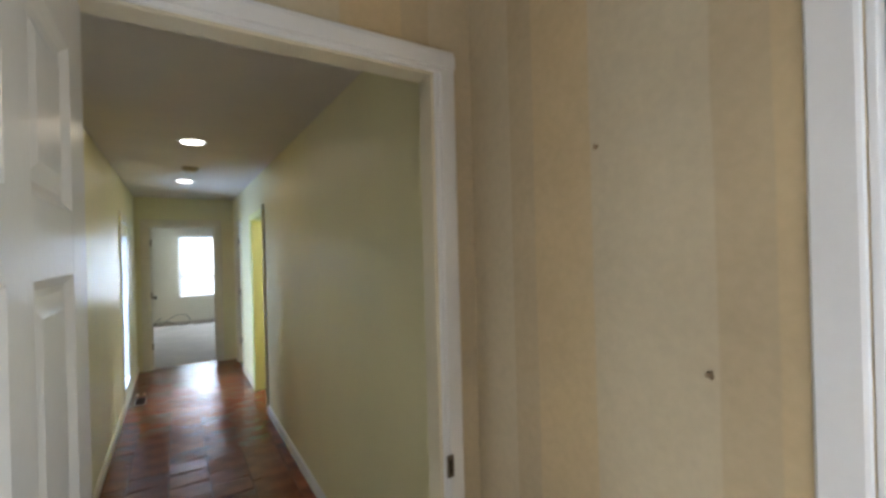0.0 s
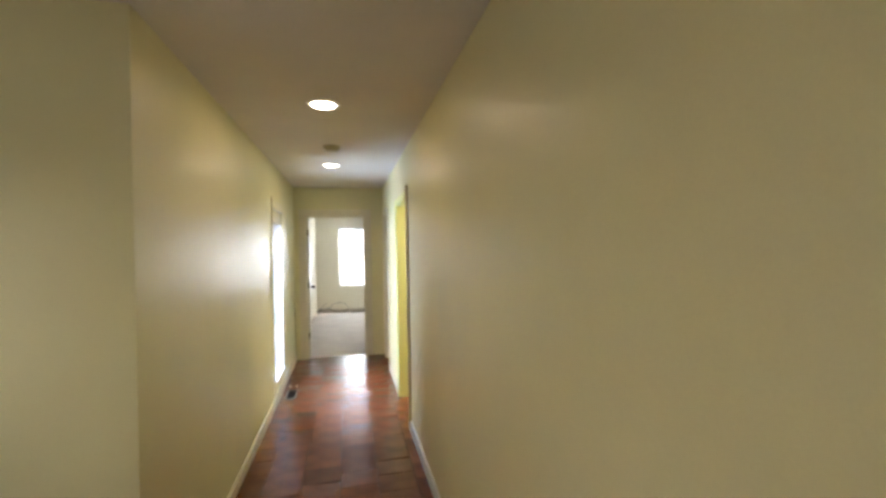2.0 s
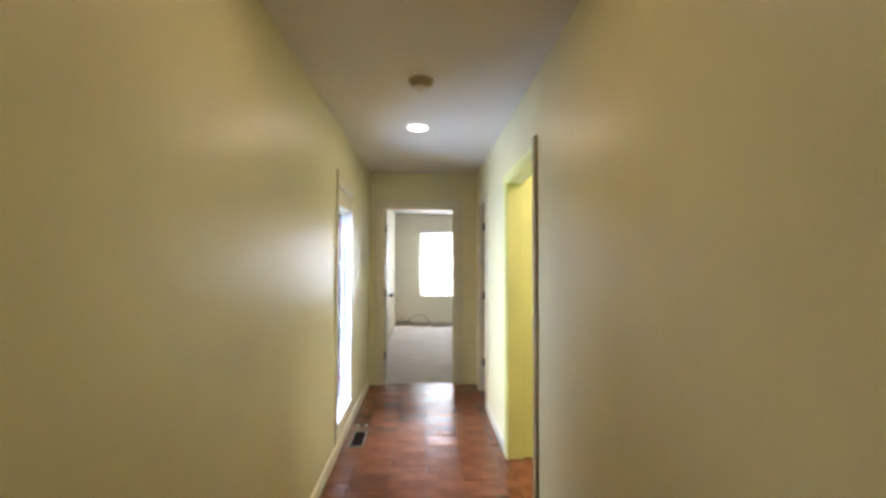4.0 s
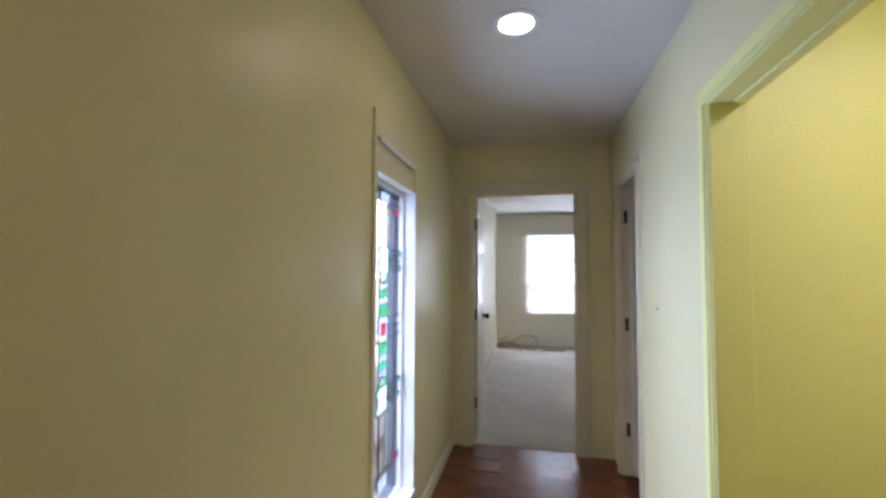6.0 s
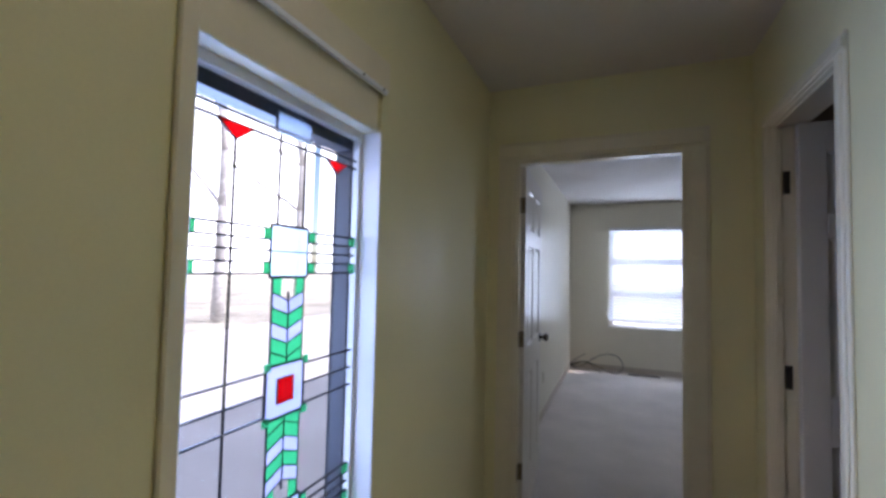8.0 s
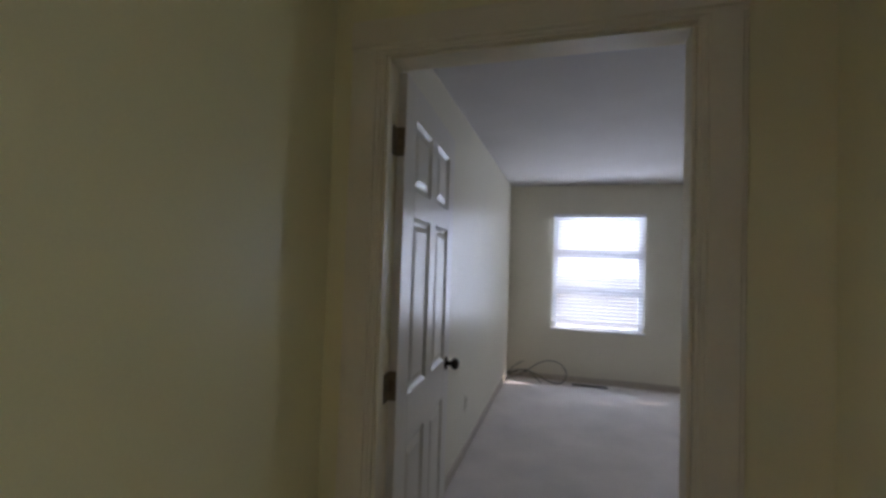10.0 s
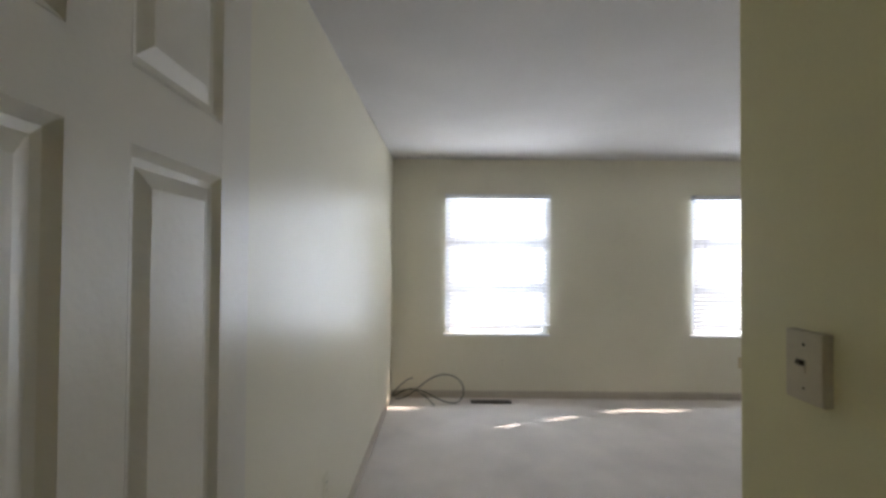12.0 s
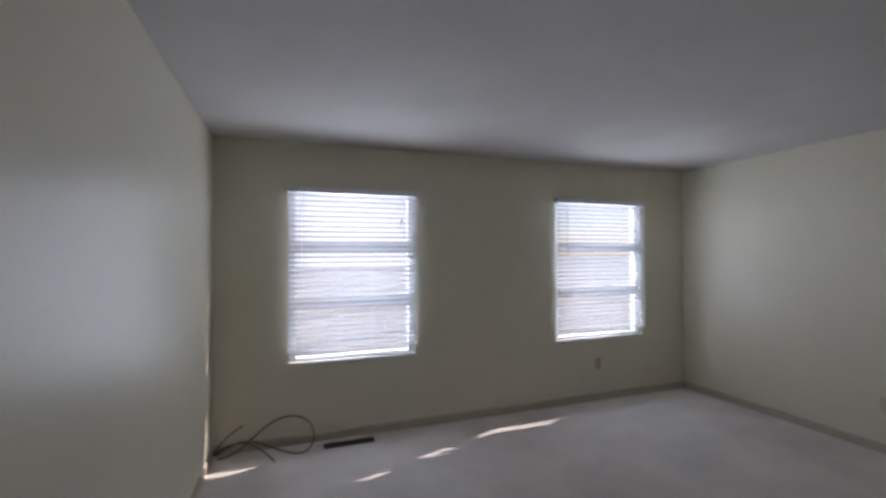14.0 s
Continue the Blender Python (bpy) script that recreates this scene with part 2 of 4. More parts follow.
def part(name, bm, material, parent, label="", m=None, smooth=False):
    """One mesh object under a thing or a part."""
    ob = new(name, mesh_from(name, bm, material, smooth=smooth))
    ob.parent = parent
    if m is not None:
        ob.matrix_basis = m
    return tagged(ob, label)


def thing(name, label, category, m=None, group="", kind=""):
    ob = new(name)
    ob.empty_display_size = 0.05
    if m is not None:
        ob.matrix_basis = m
    return tagged(ob, label, category, group, kind)


def solid(name, bm, material, label, category, kind="", group="", smooth=False):
    return tagged(new(name, mesh_from(name, bm, material, smooth=smooth)), label, category, group, kind)


def wall(name, along, a0, a1, t0, t1, z0, z1, holes, label, mats, faces=()):
    """A wall along x or y from a0 to a1, t0 to t1 thick, with holes (a0, a1, z0, z1). faces: (axis, sign, slot) paints the faces that look that way."""
    bm = bmesh.new()

    def piece(p, q, lo, hi):
        if q - p > 1e-5 and hi - lo > 1e-5:
            if along == "x":
                box(bm, p, t0, lo, q, t1, hi)
            else:
                box(bm, t0, p, lo, t1, q, hi)
    at = a0
    for h0, h1, lo, hi in sorted(holes):
        piece(at, h0, z0, z1)
        piece(h0, h1, z0, lo)
        piece(h0, h1, hi, z1)
        at = h1
    piece(at, a1, z0, z1)
    ob = new(name, mesh_from(name, bm, *mats))
    for p in ob.data.polygons:
        for axis, sign, slot in faces:
            if p.normal[axis] * sign > 0.9:
                p.material_index = slot
    return tagged(ob, label, "wall", kind="structure")


CEIL = 2.44
Y_END, Y_BACK, Y_ENTRY = 0.0, 4.43, -6.345
X_L, X_R, X_BED_L, X_BED_R = -0.415, 0.83, -0.43, 4.32
DOOR_END = (-0.255, 0.56)
DOOR_ENTRY = (-0.09, 0.646)
ENTRY_H = 2.055
DOOR_YELLOW = (-2.66, -1.87)
DOOR_SIDE = (-0.82, -0.24)
DOOR_H = 2.03
WIN = (-1.80, -1.170, 0.215, 1.985)
BED_WINDOWS = [(0.12, 1.165), (2.63, 3.71)]
BED_WIN_Z = (0.66, 2.07)

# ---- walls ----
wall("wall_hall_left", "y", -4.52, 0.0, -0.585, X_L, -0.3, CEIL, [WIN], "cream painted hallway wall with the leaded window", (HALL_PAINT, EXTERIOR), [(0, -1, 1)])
wall("wall_vestibule_front", "x", -1.8, X_L, -4.64, -4.52, -0.3, CEIL, [], "cream painted wall end beside the hallway", (HALL_PAINT,))
# the hole here is for the added entry window
wall("wall_vestibule_left", "y", -6.285, -4.52, -1.92, -1.8, -0.3, CEIL, [(-5.75, -5.25, 1.0, 1.9)], "cream painted side wall of the entry", (HALL_PAINT,))
wall("wall_hall_right", "y", -6.285, 1.09, X_R, 0.945, -0.3, CEIL, [(*DOOR_YELLOW, -0.02, 2.0), (*DOOR_SIDE, -0.02, DOOR_H)],
     "cream painted hallway wall with two door openings", (HALL_PAINT, YELLOW_PAINT, BED_PAINT), [(0, 1, 1)])
wall("wall_hall_end", "x", X_BED_L, X_R, 0.0, 0.115, -0.3, CEIL, [(*DOOR_END, -0.02, DOOR_H)], "cream painted end wall with the bedroom doorway", (HALL_PAINT, BED_PAINT), [(1, 1, 1)])
wall("wall_entry", "x", -1.92, 0.885, Y_ENTRY, -6.285, -0.3, CEIL, [(*DOOR_ENTRY, -0.02, ENTRY_H)], "wall with striped tan wallpaper around the doorway", (HALL_PAINT, WALLPAPER), [(1, -1, 1)])
wall("wall_front_room_right", "y", -9.6, Y_ENTRY, 0.77, 0.885, -0.3, CEIL, [(-8.35, -7.135, 0.45, 2.08)], "striped tan papered wall with a bright window", (SIDE_PAPER, SIDING), [(0, 1, 1)])
# the hole here is for the added left window
wall("wall_front_room_left", "y", -9.6, Y_ENTRY, -1.92, -1.8, -0.3, CEIL, [(-8.6, -7.6, 0.65, 2.05)], "papered side wall of the front room", (SIDE_PAPER,))
wall("wall_front_room_back", "x", -1.92, 0.885, -9.72, -9.6, -0.3, CEIL, [], "papered back wall of the front room", (WALLPAPER,))
wall("wall_bedroom_left", "y", 0.0, 4.58, -0.585, X_BED_L, -0.3, CEIL, [], "smooth cream bedroom side wall with a soft sheen", (BED_PAINT, SIDING), [(0, -1, 1)])
wall("wall_bedroom_back", "x", X_BED_L, X_BED_R, Y_BACK, 4.58, -0.3, CEIL, [(a, b, *BED_WIN_Z) for a, b in BED_WINDOWS], "cream bedroom wall with two windows", (BED_PAINT, SIDING), [(1, 1, 1)])
wall("wall_bedroom_right", "y", 0.975, 4.58, X_BED_R, 4.44, -0.3, CEIL, [], "cream bedroom wall opposite the door wall", (BED_PAINT,))
wall("wall_bedroom_front", "x", 0.945, X_BED_R, 0.975, 1.09, -0.3, CEIL, [], "cream bedroom wall beside the entry", (BED_PAINT,))
wall("wall_yellow_far", "x", 0.945, 2.8, -1.845, -1.70, -0.3, CEIL, [], "lemon yellow wall of the side room", (YELLOW_PAINT,))
wall("wall_yellow_right", "y", -3.5, -1.845, 2.68, 2.8, -0.3, CEIL, [], "lemon yellow wall of the side room", (YELLOW_PAINT,))
wall("wall_yellow_near", "x", 0.945, 2.8, -3.62, -3.5, -0.3, CEIL, [], "lemon yellow wall of the side room", (YELLOW_PAINT,))
# side room surfaces carry their darkness as brown paint
wall("wall_dim_room_far", "x", 0.945, 2.2, -0.1, 0.0, -0.3, CEIL, [], "side room wall with its unlit gloom painted brown", (ROOM_GLOOM,))
wall("wall_dim_room_right", "y", -1.70, 0.0, 2.2, 2.3, -0.3, CEIL, [], "side room wall with its unlit gloom painted brown", (ROOM_GLOOM,))


def slab(name, x0, y0, x1, y1, z0, z1, mat, label, category):
    bm = bmesh.new()
    box(bm, x0, y0, z0, x1, y1, z1)
    return solid(name, bm, mat, label, category, kind="structure")


slab("ceiling_hall", -0.585, -6.285, 0.945, 0.115, CEIL, 2.56, HALL_CEIL, "off-white painted hallway ceiling", "ceiling")
slab("ceiling_vestibule", -1.92, -6.285, -0.585, -4.52, CEIL, 2.56, HALL_CEIL, "off-white painted entry ceiling", "ceiling")
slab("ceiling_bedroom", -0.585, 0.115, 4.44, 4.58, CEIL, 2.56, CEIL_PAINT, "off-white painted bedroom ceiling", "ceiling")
slab("ceiling_front_room", -1.92, -9.72, 0.885, -6.285, CEIL, 2.56, CEIL_PAINT, "off-white painted front room ceiling", "ceiling")
slab("ceiling_yellow_room", 0.945, -3.62, 2.8, -1.70, CEIL, 2.56, CEIL_PAINT, "white ceiling of the yellow room", "ceiling")
slab("ceiling_dim_room", 0.945, -1.70, 2.3, 0.115, CEIL, 2.56, ROOM_GLOOM, "side room ceiling with the gloom in its brown paint", "ceiling")
hall_floor = slab("floor_hall", X_L, -6.345, 0.83, 0.06, -0.3, -0.006, GROUT, "glossy red-brown tiled hallway floor", "floor")
slab("floor_vestibule", -1.8, -6.345, X_L, -4.64, -0.3, -0.003, TILE, "red-brown entry floor", "floor")
slab("floor_bedroom", -0.43, 0.06, 4.32, 4.43, -0.3, 0.006, CARPET, "grey-beige bedroom carpet with thin sun streaks", "carpet")
slab("floor_front_room", -1.8, -9.6, 0.77, -6.345, -0.3, -0.002, CARPET, "plain carpet of the front room", "floor")
slab("floor_yellow_room", 0.83, -3.5, 2.68, -1.845, -0.3, -0.003, TILE, "brown floor of the yellow room", "floor")
slab("floor_dim_room", 0.83, -1.70, 2.2, -0.1, -0.3, -0.003, TILE, "brown floor of the side room", "floor")


# ---- trim ----
def profile_run(bm, p, q, out, h, t):
    """A baseboard from p to q (plan points) that stands out to the side `out`, with a rounded top."""
    d = (Vector(q) - Vector(p)).to_3d()
    o = Vector((*out, 0))
    shape = [(0, 0.002), (t, 0.002), (t, h * 0.78), (t * 0.8, h * 0.88), (t * 0.45, h * 0.95), (0, h)]
    rows = []
    for base in (Vector((*p, 0)), Vector((*p, 0)) + d):
        rows.append([bm.verts.new(base + o * a + Vector((0, 0, b))) for a, b in shape])
    k = len(shape)
    for i in range(k):
        bm.faces.new((rows[0][i], rows[0][(i + 1) % k], rows[1][(i + 1) % k], rows[1][i]))
    bm.faces.new(rows[0])
    bm.faces.new(rows[1])


def baseboard(p, q, out, mat, label, h=0.085, t=0.014):
    bm = bmesh.new()
    profile_run(bm, p, q, out, h, t)
    return solid("baseboard", bm, mat, label, "baseboard", kind="structure")


WHITE_BASE = "white painted baseboard along the hallway wall"
baseboard((X_L, -4.64), (X_L, 0.0), (1, 0), CASING_PAINT, "cream painted baseboard under the leaded window")
baseboard((X_R, -6.285), (X_R, -2.71), (-1, 0), TRIM_PAINT, WHITE_BASE)
baseboard((X_R, -1.80), (X_R, -0.89), (-1, 0), CASING_PAINT, "cream painted baseboard between the side doors")
baseboard((-1.8, -4.64), (X_L, -4.64), (0, -1), TRIM_PAINT, WHITE_BASE)
BEIGE_BASE = "beige painted baseboard above the carpet"
baseboard((X_BED_L, 0.115), (X_BED_L, Y_BACK), (1, 0), BASE_TAN, BEIGE_BASE, 0.08, 0.012)
baseboard((X_BED_L + 0.013, Y_BACK), (X_BED_R - 0.013, Y_BACK), (0, -1), BASE_TAN, BEIGE_BASE, 0.08, 0.012)
baseboard((X_BED_R, 1.09), (X_BED_R, Y_BACK), (-1, 0), BASE_TAN, BEIGE_BASE, 0.08, 0.012)
baseboard((X_R, 0.115), (X_R, 1.09), (-1, 0), BASE_TAN, BEIGE_BASE, 0.08, 0.012)


def casing_set(parent, along, face, out, a0, a1, top, width, mat, legs=(True, True), depth=0.018, bottom=0.0):
    """Door or window casing round an opening a0..a1 on a wall face, moulded with two steps."""
    def leg(p0, p1, z0, z1):
        bm = bmesh.new()
        for k, (inset, d) in enumerate(((0.0, depth * 0.6), (0.012, depth))):
            lo, hi = (p0 + inset, p1 - inset) if z1 - z0 > p1 - p0 else (p0, p1)
            zl, zh = (z0, z1) if z1 - z0 > p1 - p0 else (z0 + inset, z1 - inset)
            f0, f1 = sorted((face, face + out * d))
            if along == "x":
                box(bm, lo, f0, zl, hi, f1, zh, 0.003)
            else:
                box(bm, f0, lo, zl, f1, hi, zh, 0.003)
        part("casing", bm, mat, parent)
    if legs[0]:
        leg(a0 - width, a0, bottom, top)
    if legs[1]:
        leg(a1, a1 + width, bottom, top)
    leg(a0 - (width if legs[0] else 0), a1 + (width if legs[1] else 0), top + 0.0005, top + width)


def jamb_set(parent, along, t0, t1, a0, a1, top, mat, thick=0.018, stop=None, stop_legs=True):
    """The lining of an opening through a wall t0..t1, with a stop bead."""
    def bead(p0, p1, q0, q1, z0, z1):
        bm = bmesh.new()
        if along == "x":
            box(bm, p0, q0, z0, p1, q1, z1, 0.002)
        else:
            box(bm, q0, p0, z0, q1, p1, z1, 0.002)
        part("jamb", bm, mat, parent)
    e = 0.003
    bead(a0 - e, a0 + thick + e, t0 - e, t1 + e, 0.0, top)
    bead(a1 - thick - e, a1 + e, t0 - e, t1 + e, 0.0, top)
    bead(a0 + thick + e, a1 - thick - e, t0 - e, t1 + e, top - thick - e, top + e)
    if stop:
        s0, s1 = stop
        if stop_legs:
            bead(a0 + thick + e, a0 + thick + 0.012, s0, s1, 0.0, top - thick)
            bead(a1 - thick - 0.012, a1 - thick - e, s0, s1, 0.0, top - thick)
        bead(a0 + thick + 0.012, a1 - thick - 0.012, s0, s1, top - thick - 0.012, top - thick - e)


frame_end = thing("door_frame_end", "cream painted door frame of the bedroom", "door frame", kind="structure")
jamb_set(frame_end, "x", 0.0, 0.115, -0.273, 0.578, 2.048, CASING_PAINT, stop=(0.012, 0.040))
casing_set(frame_end, "x", 0.0, -1, DOOR_END[0] - 0.004, DOOR_END[1] + 0.004, DOOR_H + 0.004, 0.095, CASING_PAINT)
casing_set(frame_end, "x", 0.115, 1, DOOR_END[0] - 0.004, DOOR_END[1] + 0.004, DOOR_H + 0.004, 0.07, CASING_PAINT)

frame_entry = thing("door_frame_entry", "white painted door frame in the papered wall, lining shaded cream", "door frame", kind="structure")
# cream on this lining stands in for shadow and yellow bounce
jamb_set(frame_entry, "x", Y_ENTRY, -6.285, DOOR_ENTRY[0] - 0.018, DOOR_ENTRY[1] + 0.018, ENTRY_H + 0.018, CASING_PAINT)
casing_set(frame_entry, "x", Y_ENTRY, -1, DOOR_ENTRY[0] - 0.004, DOOR_ENTRY[1] + 0.004, ENTRY_H + 0.004, 0.062, TRIM_PAINT)
casing_set(frame_entry, "x", -6.285, 1, DOOR_ENTRY[0] - 0.010, DOOR_ENTRY[1] + 0.016, ENTRY_H + 0.010, 0.06, TRIM_PAINT, depth=0.012)
bm = bmesh.new()
for x0, z0, x1, z1 in ((0.6525, 1.012, 0.6570, 1.068), (0.6670, 1.012, 0.6715, 1.068), (0.6570, 1.012, 0.6670, 1.022), (0.6570, 1.058, 0.6670, 1.068)):
    box(bm, x0, -6.3675, z0, x1, -6.3625, z1, 0.0008)
strike = part("strike_plate", bm, GREY_METAL, frame_entry, "tarnished strike plate")
# solid dark fill stands in for the shade inside the latch hole
bm = bmesh.new()
box(bm, 0.6570, -6.3645, 1.022, 0.6670, -6.3625, 1.058)
part("latch_hole_dark_fill", bm, BROWN_METAL, strike, "dark fill for the shade in the latch hole")

frame_yellow = thing("door_frame_yellow", "lemon yellow door frame without a door", "door frame", kind="structure")
jamb_set(frame_yellow, "y", X_R, 0.945, DOOR_YELLOW[0] - 0.018, DOOR_YELLOW[1] + 0.018, 2.0 + 0.018, YELLOW_PAINT, stop=(0.90, 0.935), stop_legs=False)
casing_set(frame_yellow, "y", X_R, -1, DOOR_YELLOW[0] - 0.004, DOOR_YELLOW[1] + 0.004, 2.0 + 0.004, 0.065, YELLOW_PAINT, legs=(False, True))
# near leg in tan, darker than the yellow casing opposite
bm = bmesh.new()
box(bm, X_R - 0.018, -2.714, 0.0, X_R, -2.664, 2.10, 0.003)
part("casing", bm, TAN_TRIM, frame_yellow, "tan casing leg")

frame_side = thing("door_frame_side", "cream painted door frame in the hallway corner", "door frame", kind="structure")
jamb_set(frame_side, "y", X_R, 0.945, DOOR_SIDE[0] - 0.018, DOOR_SIDE[1] + 0.018, DOOR_H + 0.018, CASING_PAINT, stop=(0.838, 0.860))
casing_set(frame_side, "y", X_R, -1, DOOR_SIDE[0] - 0.004, DOOR_SIDE[1] + 0.004, DOOR_H + 0.004, 0.056, CASING_PAINT)


# ---- doors ----
def six_panel_door(name, width, m, label, knob_side=1, hinges=True, height=2.01, thick=0.035, knob=True):
    """A six-panel leaf; its hinge edge stands at x = 0, it reaches to x = width and is `thick` deep in y from 0 to -thick."""
    door = thing(name, label, "door", m)
    stile, mull = 0.152 * width, 0.119 * width
    rails = [(0.0, 0.22), (0.80, 0.97), (1.565, 1.655), (height - 0.115, height)]
    pw = (width - 2 * stile - mull) / 2
    bm = bmesh.new()
    box(bm, 0, -thick, 0, stile, 0, height, 0.002)
    box(bm, width - stile, -thick, 0, width, 0, height, 0.002)
    for a, b in rails:
        box(bm, stile, -thick, a, width - stile, 0, b)
    for (_, a), (b, _) in zip(rails, rails[1:]):
        box(bm, stile + pw, -thick, a, stile + pw + mull, 0, b)
    part("frame", bm, DOOR_PAINT, door)
    for x0 in (stile, stile + pw + mull):
        for (_, a), (b, _) in zip(rails, rails[1:]):
            bm = bmesh.new()
            g = 0.0005
            for sgn, y_face in ((-1, -thick), (1, 0.0)):
                # moulded slope, flat recess, raised field
                loops = []
                for inset, dep in ((0.0, 0.0), (0.012, 0.009), (0.022, 0.011), (0.045, 0.003)):
                    y = y_face - sgn * dep
                    loops.append([bm.verts.new(c) for c in ((x0 + g + inset, y, a + g + inset), (x0 + pw - g - inset, y, a + g + inset),
                                                            (x0 + pw - g - inset, y, b - g - inset), (x0 + g + inset, y, b - g - inset))])
                for p, q in zip(loops, loops[1:]):
                    for i in range(4):
                        bm.faces.new((p[i], p[(i + 1) % 4], q[(i + 1) % 4], q[i]))
                bm.faces.new(loops[-1])
            part("panel", bm, DOOR_PAINT, door)
    if knob:
        for sgn, y in ((-1, -thick), (1, 0.0)):
            turn = pose(width - 0.062, y, 0.945, 90 if sgn < 0 else -90)
            bm = bmesh.new()
            tube(bm, 0.031, 0.029, Matrix.Identity(4), 0.006, 28)
            tube(bm, 0.011, 0.010, Matrix.Translation((0, 0, 0.006)), 0.026, 16)
            bmesh.ops.create_uvsphere(bm, u_segments=20, v_segments=12, radius=0.027, matrix=Matrix.Translation((0, 0, 0.044)) @ Matrix.Diagonal((1, 1, 0.72, 1)))
            part("knob", bm, BRONZE, door, "dark bronze round knob", turn, smooth=True)
    if hinges:
        for z in (0.30, 1.03, 1.79):
            bm = bmesh.new()
            box(bm, -0.0025, -thick + 0.002, z - 0.045, -0.0002, -0.001, z + 0.045, 0.0006)
            tube(bm, 0.0065, 0.0065, Matrix.Translation((-0.003, 0.005, z - 0.047)), 0.094, 12)
            tube(bm, 0.004, 0.004, Matrix.Translation((-0.003, 0.005, z + 0.047)), 0.006, 10)
            part("hinge", bm, GREY_METAL, door, "tarnished butt hinge")
    return door


# bedroom door, swung in against the side wall
six_panel_door("bedroom_door", 0.768, pose(-0.261, 0.112, 0.012, 0, 0, 93), "white six-panel bedroom door standing open inward")
# entry door, swung into the front room
six_panel_door("entry_door", 0.715, pose(-0.088, -6.372, 0.012, 0, 0, -90) @ Matrix.Diagonal((1, -1, 1, 1)), "white six-panel entry door standing open")
# door to the unlit side room
six_panel_door("side_room_door", 0.565, pose(0.903, -0.254, 0.012, 0, 0, 2), "cream panel door standing open into a dim room", hinges=False)
for z in (0.31, 1.04, 1.80):
    bm = bmesh.new()
    box(bm, 0.866, -0.2475, z - 0.045, 0.889, -0.2438, z + 0.045, 0.0006)
    part("hinge_leaf", bm, BROWN_METAL, frame_side, "dark hinge plate")
for z in (0.31, 1.04, 1.80):
    bm = bmesh.new()
    box(bm, -0.2555, 0.070, z - 0.045, -0.2515, 0.112, z + 0.045, 0.0006)
    part("hinge_leaf", bm, GREY_METAL, frame_end, "tarnished hinge plate")

# ---- leaded window ----
GX = -0.497          # plane of the glass
GY0, GY1, GZ0, GZ1 = -1.752, -1.183, 0.235, 1.83
GC = -1.459
art = thing("leaded_window", "tall leaded window with red, green and clear glass", "window", kind="structure")
art.name = "window_1"


def came(y0, z0, y1, z1, w=0.006):
    bm = bmesh.new()
    d = Vector((0, y1 - y0, z1 - z0))
    ln = d.length
    ang = math.degrees(math.atan2(z1 - z0, y1 - y0))
    box(bm, -0.004, 0, -w / 2, 0.004, ln, w / 2, 0.0015)
    part("came", bm, LEAD, art, "", pose(GX, y0, z0, ang, 0, 0))


def pane(points, mat, label="", off=0.0):
    bm = bmesh.new()
    a = [bm.verts.new((GX + off - 0.0015, y, z)) for y, z in points]
    b = [bm.verts.new((GX + off + 0.0015, y, z)) for y, z in points]
    bm.faces.new(a)
    bm.faces.new(b)
    for i in range(len(points)):
        j = (i + 1) % len(points)
        bm.faces.new((a[i], a[j], b[j], b[i]))
    ob = part("pane", bm, mat, art, label)
    ob.visible_shadow = False


def rect(y0, z0, y1, z1):
    return [(y0, z0), (y1, z0), (y1, z1), (y0, z1)]


BOX_H, BOX_W = 0.064, 0.065
ZA, ZB, ZC = 1.464, 1.122, 0.780
Z_T, Z_B = 1.736, 0.430
# clear field, in the columns that the tall lead lines divide
for y0, y1 in ((GY0, -1.637), (-1.637, GC - BOX_W), (GC + BOX_W, -1.281), (-1.281, GY1)):
    pane(rect(y0, GZ0, y1, GZ1), CLEAR, "clear glass")
pane(rect(GC - BOX_W, ZA + BOX_H, GC + BOX_W, GZ1), CLEAR, "clear glass")
pane(rect(GC - BOX_W, GZ0, GC + BOX_W, ZC - BOX_H), CLEAR, "clear glass")
for y in (-1.637, -1.281):
    came(y, Z_B + 0.03, y, Z_T - 0.03, 0.004)
for z in (Z_T, Z_T + 0.024, Z_B, Z_B - 0.024):
    came(GY0, z, GY1, z, 0.006)
# red triangles
for yc in (-1.637, -1.281):
    for zt, s in ((Z_T, -1), (Z_B, 1)):
        pane([(yc - 0.047, zt), (yc + 0.047, zt), (yc, zt + s * 0.034)], RED_GLASS, "red triangular glass", 0.004)
        came(yc - 0.047, zt, yc, zt + s * 0.034, 0.004)
        came(yc, zt + s * 0.034, yc + 0.047, zt, 0.004)
# small bevelled box in the head
for z0, z1 in ((1.752, 1.805), (0.36, 0.413)):
    pane(rect(GC - 0.06, z0, GC + 0.06, z1), SEEDY, "bevelled clear glass", 0.004)
    came(GC - 0.06, z0, GC - 0.06, z1, 0.004)
    came(GC + 0.06, z0, GC + 0.06, z1, 0.004)
# slim bars that tie the head and foot boxes to the squares
for s in (-1, 1):
    came(GC + s * 0.045, ZA + BOX_H, GC + s * 0.045, 1.752, 0.0014)
    came(GC + s * 0.045, 0.413, GC + s * 0.045, ZC - BOX_H, 0.0014)
